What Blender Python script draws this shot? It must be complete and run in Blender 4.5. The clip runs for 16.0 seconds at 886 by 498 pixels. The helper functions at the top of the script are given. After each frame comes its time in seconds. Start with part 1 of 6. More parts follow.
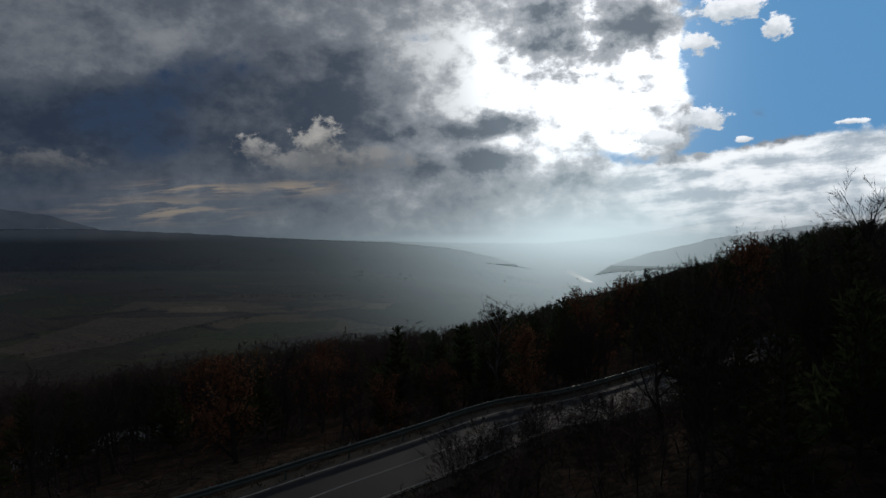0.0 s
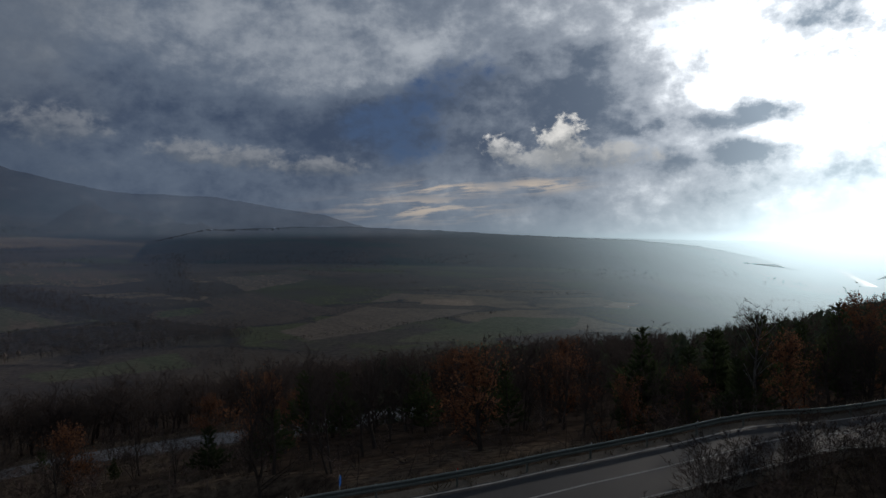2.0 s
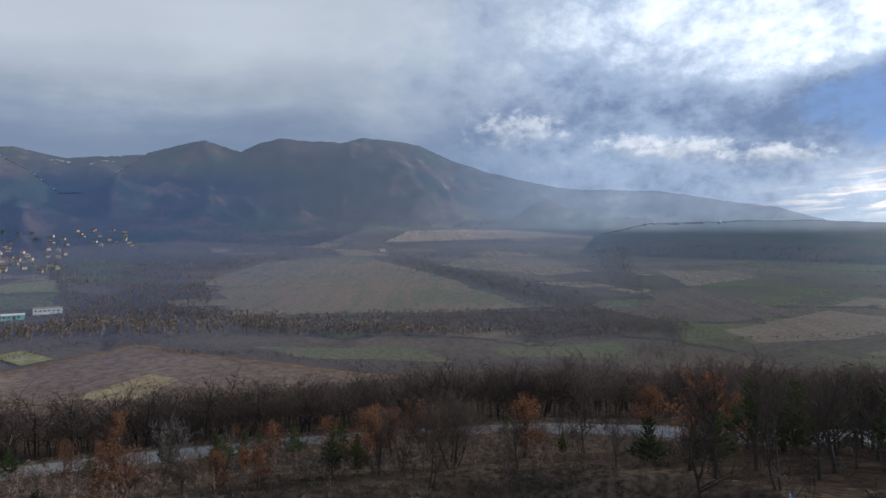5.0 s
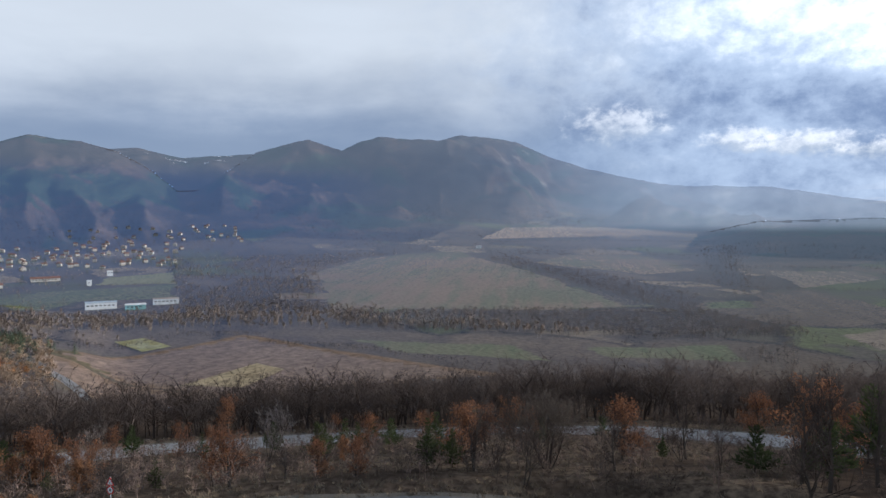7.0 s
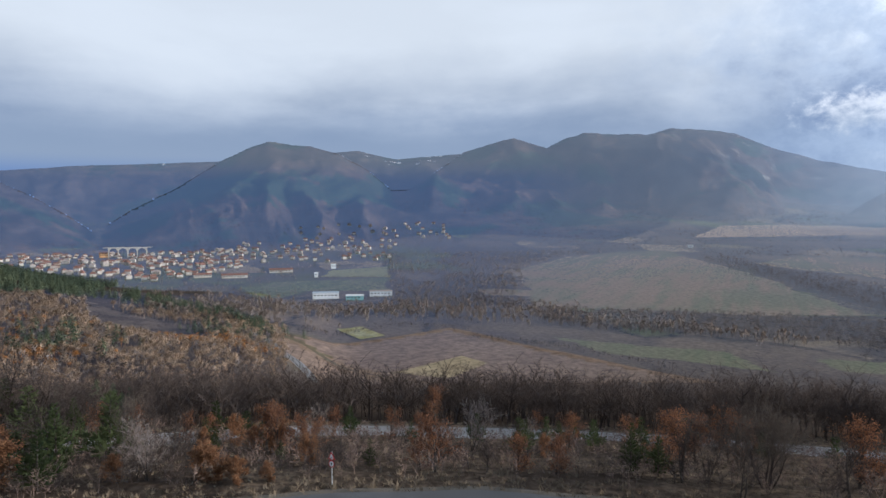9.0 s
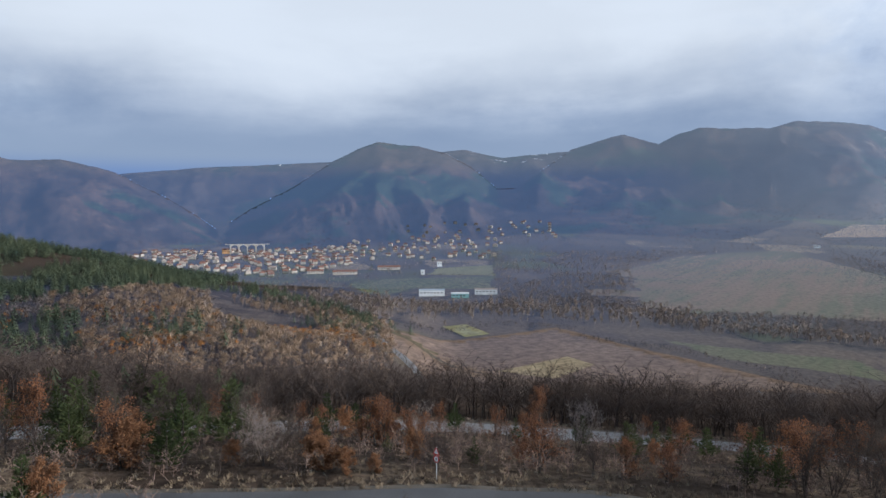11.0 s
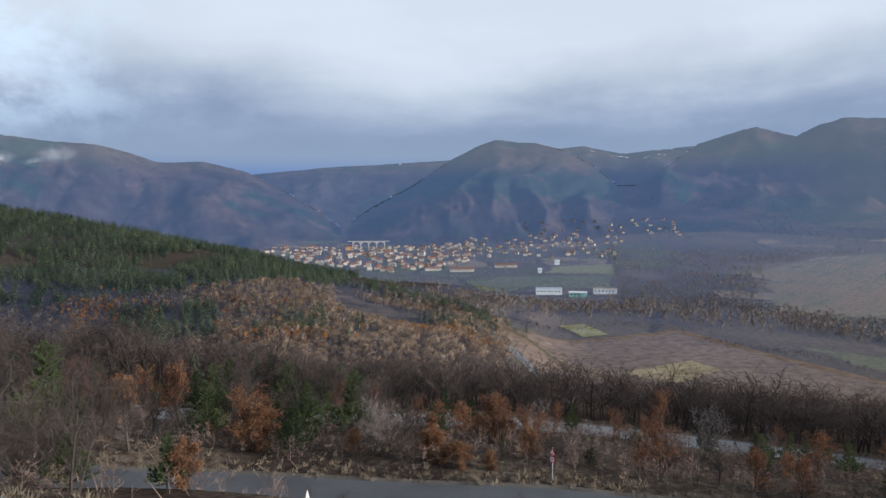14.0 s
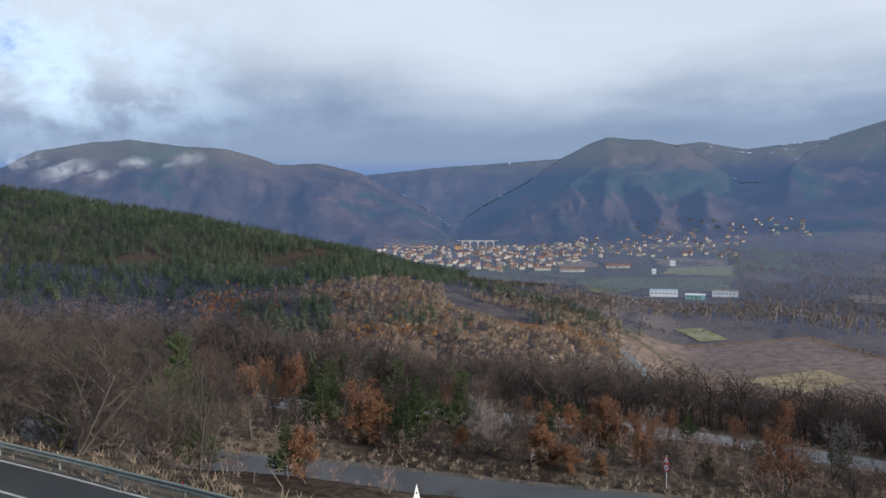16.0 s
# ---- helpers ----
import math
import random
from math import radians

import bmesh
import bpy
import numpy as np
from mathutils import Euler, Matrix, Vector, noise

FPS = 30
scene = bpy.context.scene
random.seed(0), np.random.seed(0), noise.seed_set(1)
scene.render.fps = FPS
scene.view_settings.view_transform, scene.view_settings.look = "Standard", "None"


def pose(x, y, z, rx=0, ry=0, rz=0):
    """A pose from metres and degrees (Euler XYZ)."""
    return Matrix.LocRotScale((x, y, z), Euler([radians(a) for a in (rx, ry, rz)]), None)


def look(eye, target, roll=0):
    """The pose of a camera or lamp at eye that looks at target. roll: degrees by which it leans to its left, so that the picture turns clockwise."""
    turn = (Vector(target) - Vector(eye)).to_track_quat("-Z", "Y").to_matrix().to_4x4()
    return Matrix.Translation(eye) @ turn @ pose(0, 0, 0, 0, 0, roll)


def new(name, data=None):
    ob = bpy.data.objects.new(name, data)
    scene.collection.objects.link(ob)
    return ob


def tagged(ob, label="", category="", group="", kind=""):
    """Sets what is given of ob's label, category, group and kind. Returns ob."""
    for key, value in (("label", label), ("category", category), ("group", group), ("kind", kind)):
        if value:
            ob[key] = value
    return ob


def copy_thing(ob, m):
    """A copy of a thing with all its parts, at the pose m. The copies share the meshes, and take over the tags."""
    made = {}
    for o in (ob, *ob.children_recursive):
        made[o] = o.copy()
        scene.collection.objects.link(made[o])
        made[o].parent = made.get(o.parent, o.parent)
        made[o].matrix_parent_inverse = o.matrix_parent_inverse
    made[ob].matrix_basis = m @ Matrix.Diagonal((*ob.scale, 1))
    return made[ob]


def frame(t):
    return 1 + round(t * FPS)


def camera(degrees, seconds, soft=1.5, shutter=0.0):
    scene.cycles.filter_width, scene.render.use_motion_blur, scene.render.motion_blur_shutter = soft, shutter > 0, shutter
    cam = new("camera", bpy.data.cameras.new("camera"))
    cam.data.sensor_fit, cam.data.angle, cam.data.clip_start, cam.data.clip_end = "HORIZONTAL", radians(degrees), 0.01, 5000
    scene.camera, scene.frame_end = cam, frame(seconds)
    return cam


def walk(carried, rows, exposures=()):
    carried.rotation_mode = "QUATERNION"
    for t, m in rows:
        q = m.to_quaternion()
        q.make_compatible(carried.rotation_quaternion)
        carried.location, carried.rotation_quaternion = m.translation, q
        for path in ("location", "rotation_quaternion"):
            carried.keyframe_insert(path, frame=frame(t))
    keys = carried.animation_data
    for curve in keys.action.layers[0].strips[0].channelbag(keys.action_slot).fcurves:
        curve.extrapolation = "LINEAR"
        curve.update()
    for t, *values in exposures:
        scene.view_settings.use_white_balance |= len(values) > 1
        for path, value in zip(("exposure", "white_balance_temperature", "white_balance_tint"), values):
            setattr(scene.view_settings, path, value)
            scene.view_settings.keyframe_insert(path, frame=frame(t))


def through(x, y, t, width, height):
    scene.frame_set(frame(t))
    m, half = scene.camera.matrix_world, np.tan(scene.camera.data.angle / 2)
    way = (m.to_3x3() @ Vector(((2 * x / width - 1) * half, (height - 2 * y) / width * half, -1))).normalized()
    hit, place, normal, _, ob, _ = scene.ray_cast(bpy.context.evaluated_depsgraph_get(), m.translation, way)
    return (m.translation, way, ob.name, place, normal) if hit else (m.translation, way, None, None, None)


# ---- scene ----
cam = camera(65.24, 16.0)
EYE_Z = 115.0
walk(cam, [(t, pose(0, 0, EYE_Z, 90 + pitch, roll, yaw)) for t, yaw, pitch, roll in (
    (0, -0.00, -1.54, 0.23),
    (0.5, 4.10, -1.50, 0.18),
    (1, 9.30, -1.55, 0.20),
    (1.5, 14.59, -1.62, 0.28),
    (2, 19.89, -1.68, 0.32),
    (2.5, 25.09, -1.74, 0.32),
    (3, 31.39, -1.79, 0.36),
    (3.5, 39.72, -1.83, 0.40),
    (4, 48.02, -1.88, 0.44),
    (4.2, 51.27, -1.87, 0.46),
    (4.7, 54.30, -1.93, 0.43),
    (5.2, 56.20, -1.99, 0.40),
    (5.75, 58.10, -2.06, 0.36),
    (6.3, 60.23, -2.12, 0.31),
    (6.5, 61.10, -2.12, 0.29),
    (7, 63.35, -2.18, 0.24),
    (7.5, 65.63, -2.20, 0.27),
    (8, 70.52, -2.26, 0.26),
    (8.5, 75.50, -2.29, 0.28),
    (9, 80.09, -2.32, 0.20),
    (9.5, 84.80, -2.37, 0.30),
    (9.7, 86.72, -2.36, 0.32),
    (10.2, 88.00, -2.39, 0.30),
    (10.8, 88.60, -2.41, 0.20),
    (11.3, 89.10, -2.43, 0.08),
    (11.8, 89.85, -2.47, 0.05),
    (12, 90.38, -2.50, 0.04),
    (12.5, 91.78, -2.53, 0.03),
    (13, 93.77, -2.55, 0.06),
    (13.5, 96.13, -2.58, 0.13),
    (14, 98.47, -2.58, 0.16),
    (14.5, 100.80, -2.58, 0.15),
    (15, 103.11, -2.60, 0.17),
    (15.5, 105.30, -2.59, 0.24),
    (16, 107.48, -2.60, 0.25),
)], exposures=[(t, e, 6100, 10) for t, e in ((0, -2.9), (0.75, -2.6), (1.5, -2.2), (2.5, -1.5), (3.0, -1.1), (3.5, -0.72), (4.2, -0.3), (6.3, 0.26), (7.5, 0.38), (9.0, 0.42), (16, 0.38))])
# ---- materials: small node helpers ----
class Nodes:
    """Short-hand for a node tree."""
    def __init__(self, tree):
        self.t = tree
        tree.nodes.clear()

    def add(self, kind):
        return self.t.nodes.new(kind)

    def put(self, sock, v):
        if isinstance(v, bpy.types.NodeSocket):
            self.t.links.new(v, sock)
        elif v is not None:
            if sock.type in ("RGBA", "VECTOR") and isinstance(v, (int, float)):
                v = (v, v, v)
            if sock.type == "RGBA" and len(v) == 3:
                v = (*v, 1)
            sock.default_value = v

    def m(self, op, a, b=None, c=None, clamp=False):
        n = self.add("ShaderNodeMath")
        n.operation, n.use_clamp = op, clamp
        for i, v in enumerate((a, b, c)):
            if v is not None:
                self.put(n.inputs[i], v)
        return n.outputs[0]

    def ramp(self, v, a, b, lo=0.0, hi=1.0):
        n = self.add("ShaderNodeMapRange")
        n.interpolation_type = "SMOOTHSTEP"
        for i, q in enumerate((v, a, b, lo, hi)):
            self.put(n.inputs[i], q)
        return n.outputs[0]

    def mix(self, f, a, b, how="MIX"):
        n = self.add("ShaderNodeMix")
        n.data_type, n.blend_type = "RGBA", how
        self.put(n.inputs[0], f)
        self.put(n.inputs[6], a)
        self.put(n.inputs[7], b)
        return n.outputs[2]

    def noise(self, vec, scale, detail=4.0, rough=0.55, warp=0.0, color=False):
        n = self.add("ShaderNodeTexNoise")
        self.put(n.inputs["Vector"], vec)
        for k, v in (("Scale", scale), ("Detail", detail), ("Roughness", rough), ("Distortion", warp)):
            n.inputs[k].default_value = v
        return n.outputs["Color" if color else "Fac"]

    def xyz(self, a, b, c):
        n = self.add("ShaderNodeCombineXYZ")
        for i, v in enumerate((a, b, c)):
            self.put(n.inputs[i], v)
        return n.outputs[0]

    def sep(self, v):
        n = self.add("ShaderNodeSeparateXYZ")
        self.put(n.inputs[0], v)
        return n.outputs

    def vm(self, op, a, b=None, scale=None):
        n = self.add("ShaderNodeVectorMath")
        n.operation = op
        self.put(n.inputs[0], a)
        if b is not None:
            self.put(n.inputs[1], b)
        if scale is not None:
            self.put(n.inputs["Scale"], scale)
        return n.outputs["Value" if op in ("LENGTH", "DOT_PRODUCT") else "Vector"]


# ---- world: a winter sky, low sun behind broken cloud ----
def heading(a, e=0.0):
    """Unit vector at a degrees to the left of +y and e degrees up."""
    a, e = radians(a), radians(e)
    return Vector((-math.sin(a) * math.cos(e), math.cos(a) * math.cos(e), math.sin(e)))


SUN_A, SUN_E = -13.0, 13.5
sun = new("sun", bpy.data.lights.new("sun", "SUN"))
sun.data.energy, sun.data.angle, sun.data.color = 5.0, radians(1.5), (1.0, 0.87, 0.72)
sun.matrix_basis = look(heading(SUN_A, SUN_E) * 50, (0, 0, 0))

world = bpy.data.worlds.new("sky")
scene.world = world
world.use_nodes = True
N = Nodes(world.node_tree)
d = N.vm("NORMALIZE", N.add("ShaderNodeTexCoord").outputs["Generated"])
dx, dy, dz = N.sep(d)
az = N.m("MULTIPLY", N.m("ARCTAN2", N.m("MULTIPLY", dx, -1), dy), 57.2958)
el = N.m("MULTIPLY", N.m("ARCSINE", dz), 57.2958)
elp = N.m("MAXIMUM", el, 0.0)
nish = N.add("ShaderNodeTexSky")
nish.sky_type, nish.sun_disc = "NISHITA", False
nish.sun_elevation, nish.sun_rotation = radians(SUN_E), radians(-SUN_A)
nish.air_density, nish.dust_density, nish.ozone_density = 1.0, 0.2, 3.0
up = N.vm("NORMALIZE", N.xyz(dx, dy, N.m("MAXIMUM", dz, 0.03)))
N.put(nish.inputs["Vector"], up) if "Vector" in nish.inputs else None
blue = N.mix(0.85, N.mix(1.0, nish.outputs[0], (0.10, 0.10, 0.11), "MULTIPLY"), N.mix(N.ramp(az, 14, -14), (0.20, 0.32, 0.60), (0.95, 2.40, 4.25)))

sd = heading(SUN_A, SUN_E)
cosang = N.vm("DOT_PRODUCT", d, tuple(sd))
angsun = N.m("MULTIPLY", N.m("ARCCOSINE", N.m("MINIMUM", cosang, 0.99999)), 57.2958)
glow1 = N.m("EXPONENT", N.m("MULTIPLY", N.m("POWER", N.m("DIVIDE", angsun, 6.5), 2.0), -1))
glow2 = N.m("EXPONENT", N.m("DIVIDE", angsun, -14.5))

# cloud texture: billows beside the sun, smooth layered stratus away from it
billow_at = N.xyz(N.m("MULTIPLY", az, 0.05), N.m("MULTIPLY", el, 0.068), 0.0)
soft = N.noise(N.vm("ADD", billow_at, (5.5, 2.5, 0)), 1.5, 4, 0.5, 0.2)
billow = N.noise(N.vm("ADD", billow_at, (3.0, 1.0, 0)), 3.6, 9, 0.6, 0.15)
small = N.noise(N.vm("ADD", billow_at, (9.0, 4.0, 0)), 9.0, 6, 0.62, 0.1)
fine = N.noise(N.vm("ADD", billow_at, (6.0, 11.0, 0)), 17.0, 6, 0.62, 0.2)
layer_at = N.xyz(N.m("MULTIPLY", az, 0.026), N.m("ADD", N.m("MULTIPLY", el, 0.085), N.m("MULTIPLY", az, 0.0022)), 0.0)
layers = N.noise(N.vm("ADD", layer_at, (1.0, 7.0, 0)), 2.0, 6, 0.5, 0.25)
# the edges of clouds are ragged: all ovals are taken at a disturbed place
wob = N.sep(N.noise(N.vm("ADD", billow_at, (2.0, 8.0, 0)), 3.6, 7, 0.62, 0.0, True))
azw = N.m("ADD", az, N.m("MULTIPLY", N.m("SUBTRACT", wob[0], 0.5), 7.0))
elw = N.m("ADD", el, N.m("MULTIPLY", N.m("SUBTRACT", wob[1], 0.5), 4.2))


def spot(a, e, wa, we):
    """A soft oval of sky, 1 in its middle."""
    p = N.m("POWER", N.m("ABSOLUTE", N.m("DIVIDE", N.m("SUBTRACT", azw, a), wa)), 2.0)
    q = N.m("POWER", N.m("ABSOLUTE", N.m("DIVIDE", N.m("SUBTRACT", elw, e), we)), 2.0)
    return N.m("EXPONENT", N.m("MULTIPLY", N.m("ADD", p, q), -1))


def total(*terms):
    s = terms[0]
    for q in terms[1:]:
        s = N.m("ADD", s, q)
    return s


def times(a, b):
    return N.m("MULTIPLY", a, b)


def mean(n, k):
    """Noise about zero, k times."""
    return times(N.m("SUBTRACT", n, 0.5), k)


def disc(a, e, wa, we):
    """A plain oval of sky, 1 in its middle."""
    p = N.m("POWER", N.m("DIVIDE", N.m("SUBTRACT", az, a), wa), 2.0)
    q = N.m("POWER", N.m("DIVIDE", N.m("SUBTRACT", el, e), we), 2.0)
    return N.m("EXPONENT", N.m("MULTIPLY", N.m("ADD", p, q), -1))


def puff(under, a, e, wa, we, lit, shade, edge=0.16, most=1.0):
    """A cloud with a lumpy outline, light on top and grey beneath."""
    o = disc(a, e, wa, we)
    m = N.ramp(total(o, times(N.m("MINIMUM", times(o, 4.0), 1.0), total(mean(billow, 0.9), mean(small, 1.3), mean(fine, 1.7)))), 0.5 - edge, 0.5 + edge)
    tone = N.ramp(total(N.m("DIVIDE", N.m("SUBTRACT", el, e), we), mean(billow, 2.0), mean(small, 2.4), mean(fine, 2.4)), -0.8, 0.9)
    return N.mix(times(m, most), under, N.mix(tone, shade, lit))


# clear sky: beyond the sun above a low bank, and a slanting gap over the valley
bank_top = N.ramp(az, -14, -32, 5.2, 7.0)
beyond = times(times(N.ramp(azw, -17.6, -20.4), N.ramp(azw, -52, -44)), times(N.ramp(N.m("SUBTRACT", elw, bank_top), -0.5, 0.6), N.ramp(elw, 25, 20)))
gap = N.m("MINIMUM", total(spot(26.0, 8.6, 4.4, 1.9), spot(21.5, 10.8, 4.0, 2.0), times(spot(16.5, 12.8, 4.2, 1.5), 0.8), times(spot(22.5, 6.2, 4.0, 1.7), 0.8)), 1.0)
rents = total(times(spot(1.5, 15.8, 2.5, 0.7), 0.45), times(spot(-6.0, 11.0, 1.6, 1.0), 0.35), times(spot(-15.0, 5.9, 3.6, 0.8), 0.8), times(spot(143, 14, 9, 9), 0.45))
clear = total(beyond, times(gap, 0.70), rents, mean(billow, 0.9), mean(small, 0.8), mean(fine, 0.5))
open_sky = N.ramp(clear, 0.3, 0.85)
near_sun = N.m("MINIMUM", total(times(N.m("EXPONENT", N.m("DIVIDE", angsun, -10.0)), 2.3), glow1), 1.0)
# the deck: thick cloud is dark, thin cloud lets the light through
light = total(mean(billow, 1.5), mean(soft, 0.9), mean(small, 0.9), mean(fine, 0.5), times(total(mean(billow, 1.6), mean(small, 1.6)), near_sun))
for a, e, wa, we, k in ((17, 10, 12, 5.2, -0.62), (6.5, 11.6, 4.4, 3.2, -0.6), (0.5, 14.6, 5, 2.6, 0.55), (8.5, 16.6, 4, 1.3, 0.35), (28, 8, 7, 3.0, -0.35), (24.5, 12.5, 5.5, 2.2, 0.42), (31, 16, 8, 2.5, 0.2),
                        (-11, 11, 8.5, 6.0, 1.0), (-1, 9.2, 5.5, 3.2, 0.65), (-2, 15.5, 6, 2.6, 0.3), (-8.2, 15.6, 2.9, 2.6, -1.5), (-15.3, 15.9, 2.7, 1.3, -1.1), (-4, 8.4, 4.4, 1.15, -2.0), (-4, 5.5, 3.0, 0.8, -1.6),
                        (3.5, 7.6, 1.6, 0.5, -0.8), (1.6, 4.6, 2.6, 0.9, -0.7), (-12, 3.8, 8, 0.9, -0.4)):
    light = total(light, times(spot(a, e, wa, we), k))
for a, e, wa, we, k in ((33, 15.4, 9, 3.4, 0.55), (27.5, 12, 3.6, 1.5, 0.55), (20.5, 14.0, 3.6, 1.4, 0.6), (41.6, 16.2, 4, 2, 0.2), (48, 14.6, 7, 3, 0.1), (68, 14.5, 10, 4, 0.2),
                        (46, 8.6, 12, 2.8, -0.5), (66, 8.5, 8, 2.5, -0.3), (40, 3.5, 16, 1.6, -0.3)):
    light = total(light, times(spot(a, e, wa, we), k))
deck_dark = N.mix(near_sun, (0.150, 0.215, 0.36), (1.1, 1.3, 1.5))
deck_mid = N.mix(near_sun, (0.38, 0.475, 0.63), (3.2, 3.3, 3.35))
deck_lit = N.mix(1.0, N.mix(near_sun, (1.02, 1.09, 1.18), (7.5, 7.5, 7.3)), N.mix(1.0, (9.0, 9.0, 8.7), glow1, "MULTIPLY"), "ADD")
west = N.mix(N.ramp(light, -0.85, 0.10), deck_dark, N.mix(N.ramp(light, -0.05, 0.95), deck_mid, deck_lit))
rise = N.ramp(total(el, times(layers, 9.0), times(soft, 3.0), times(small, 1.0), times(spot(118, 8.9, 8, 1.6), -2.0), times(spot(79, 8.2, 9, 1.4), -2.0), -6.6), 4.2, 14.5)
east = N.mix(rise, (0.165, 0.225, 0.335), (0.525, 0.565, 0.615))
east = N.mix(times(N.ramp(layers, 0.40, 0.62), 0.35), east, N.mix(1.0, east, 1.16, "MULTIPLY"))
east = N.mix(times(N.ramp(az, 116, 138), N.ramp(billow, 0.36, 0.66)), east, (0.58, 0.71, 0.83))
grey = N.mix(N.ramp(total(az, times(billow, 24.0), -12.0), 38, 68), west, east)
sky = N.mix(open_sky, grey, N.mix(1.0, blue, N.mix(1.0, (2.2, 2.3, 2.3), glow1, "MULTIPLY"), "ADD"))
# the bank under the clear sky, streaked along its length
band_at = N.xyz(N.m("MULTIPLY", az, 0.05), N.m("ADD", N.m("MULTIPLY", el, 0.22), N.m("MULTIPLY", az, 0.016)), 0.0)
band = N.noise(N.vm("ADD", band_at, (2.0, 6.0, 0)), 3.0, 7, 0.6, 0.2)
bank = times(N.ramp(total(N.m("SUBTRACT", bank_top, el), mean(billow, 2.6), mean(small, 1.8)), -0.1, 0.6), times(N.ramp(azw, -11, -17), N.ramp(az, -70, -50)))
sky = N.mix(bank, sky, N.mix(N.ramp(total(band, mean(small, 0.5)), 0.36, 0.64), (3.1, 3.5, 3.8), (7.4, 7.4, 7.2)))
# clouds that stand by themselves
for a, e, wa, we in ((-20.4, 8.5, 2.5, 0.95), (-17.6, 7.1, 2.4, 0.65), (-20.3, 14.1, 1.4, 0.9), (-22.4, 16.3, 2.8, 1.0), (-25.5, 14.7, 1.1, 1.0), (-23.5, 6.8, 0.6, 0.25), (-30.5, 7.6, 0.9, 0.2)):
    sky = puff(sky, a, e, wa, we, (7.0, 7.0, 6.9), (4.2, 4.4, 4.5), 0.14)
sky = puff(sky, 9.0, 5.7, 6.2, 1.1, (1.7, 1.65, 1.55), (0.85, 0.90, 0.95), 0.3, 0.8)
sky = puff(sky, 15.2, 6.5, 1.9, 1.2, (2.3, 2.2, 2.05), (0.75, 0.80, 0.86), 0.2)
sky = puff(sky, 10.1, 7.2, 2.1, 1.9, (2.8, 2.65, 2.4), (0.95, 0.98, 1.0), 0.2)
for a, e, wa, we, k in ((40.2, 6.1, 2.4, 0.95, 0.75), (35.7, 5.75, 3.6, 0.85, 0.85), (30.2, 5.1, 3.8, 0.7, 0.9), (49.4, 7.6, 3.4, 1.35, 0.6)):
    sky = puff(sky, a, e, wa, we, (0.84, 0.86, 0.90), (0.40, 0.46, 0.55), 0.38, k)
# warm streaks low over the valley
streak_at = N.xyz(N.m("MULTIPLY", az, 0.05), N.m("ADD", N.m("MULTIPLY", el, 0.42), N.m("MULTIPLY", az, 0.025)), 0.0)
streak = N.noise(N.vm("ADD", streak_at, (4.0, 3.0, 0)), 3.4, 7, 0.62, 0.2)
sky = N.mix(times(N.m("MAXIMUM", N.m("MAXIMUM", disc(21.9, 1.6, 5.5, 0.9), disc(19.3, 3.3, 4.2, 0.5)), disc(11.8, 3.5, 3.0, 0.55)), N.ramp(streak, 0.44, 0.58)), sky, (1.95, 1.6, 1.25))
# overhead the cloud closes in
sky = N.mix(N.ramp(el, 24, 50), sky, N.mix(N.ramp(layers, 0.3, 0.7), (0.34, 0.38, 0.44), (0.54, 0.58, 0.64)))
# the air near the horizon
sunward = N.m("EXPONENT", N.m("MULTIPLY", N.m("POWER", N.m("ABSOLUTE", N.m("DIVIDE", N.m("SUBTRACT", az, -12.0), 14.0)), 2.0), -1))
air_f = N.m("EXPONENT", N.m("DIVIDE", elp, N.m("SUBTRACT", -1.7, times(sunward, 1.6))))
air = N.mix(sunward, N.mix(N.ramp(az, 2, 34), (1.0, 1.2, 1.32), N.mix(N.ramp(az, 44, 78), (0.31, 0.39, 0.50), (0.225, 0.285, 0.385))), (4.8, 5.6, 5.6))
sky = N.mix(times(air_f, N.m("MAXIMUM", sunward, N.ramp(az, 20, 75, 0.55, 0.55))), sky, air)
sky = N.mix(times(N.ramp(el, 9.0, 5.0), N.ramp(az, 58, 80, 0.0, 0.85)), sky, air)
# low down the sky is darker: it shows through the land as shaded haze
shade = N.mix(N.ramp(az, 2, 30), (0.85, 1.05, 1.15), N.mix(N.ramp(az, 34, 50), (0.135, 0.19, 0.26), N.mix(N.ramp(az, 60, 80), (0.19, 0.255, 0.38), (0.120, 0.200, 0.385))))
low_air = N.mix(sunward, shade, (4.8, 5.6, 5.6))
sky = N.mix(N.m("MAXIMUM", N.ramp(el, -0.9, -0.1, 1.0, 0.0), times(N.ramp(el, 5.2, 3.0), N.ramp(az, 58, 74))), sky, low_air)
bg = N.add("ShaderNodeBackground")
N.put(bg.inputs[0], sky)
bg.inputs[1].default_value = 1.0
N.t.links.new(bg.outputs[0], N.add("ShaderNodeOutputWorld").inputs[0])
world.cycles.sampling_method, world.cycles.sample_map_resolution = "MANUAL", 1024


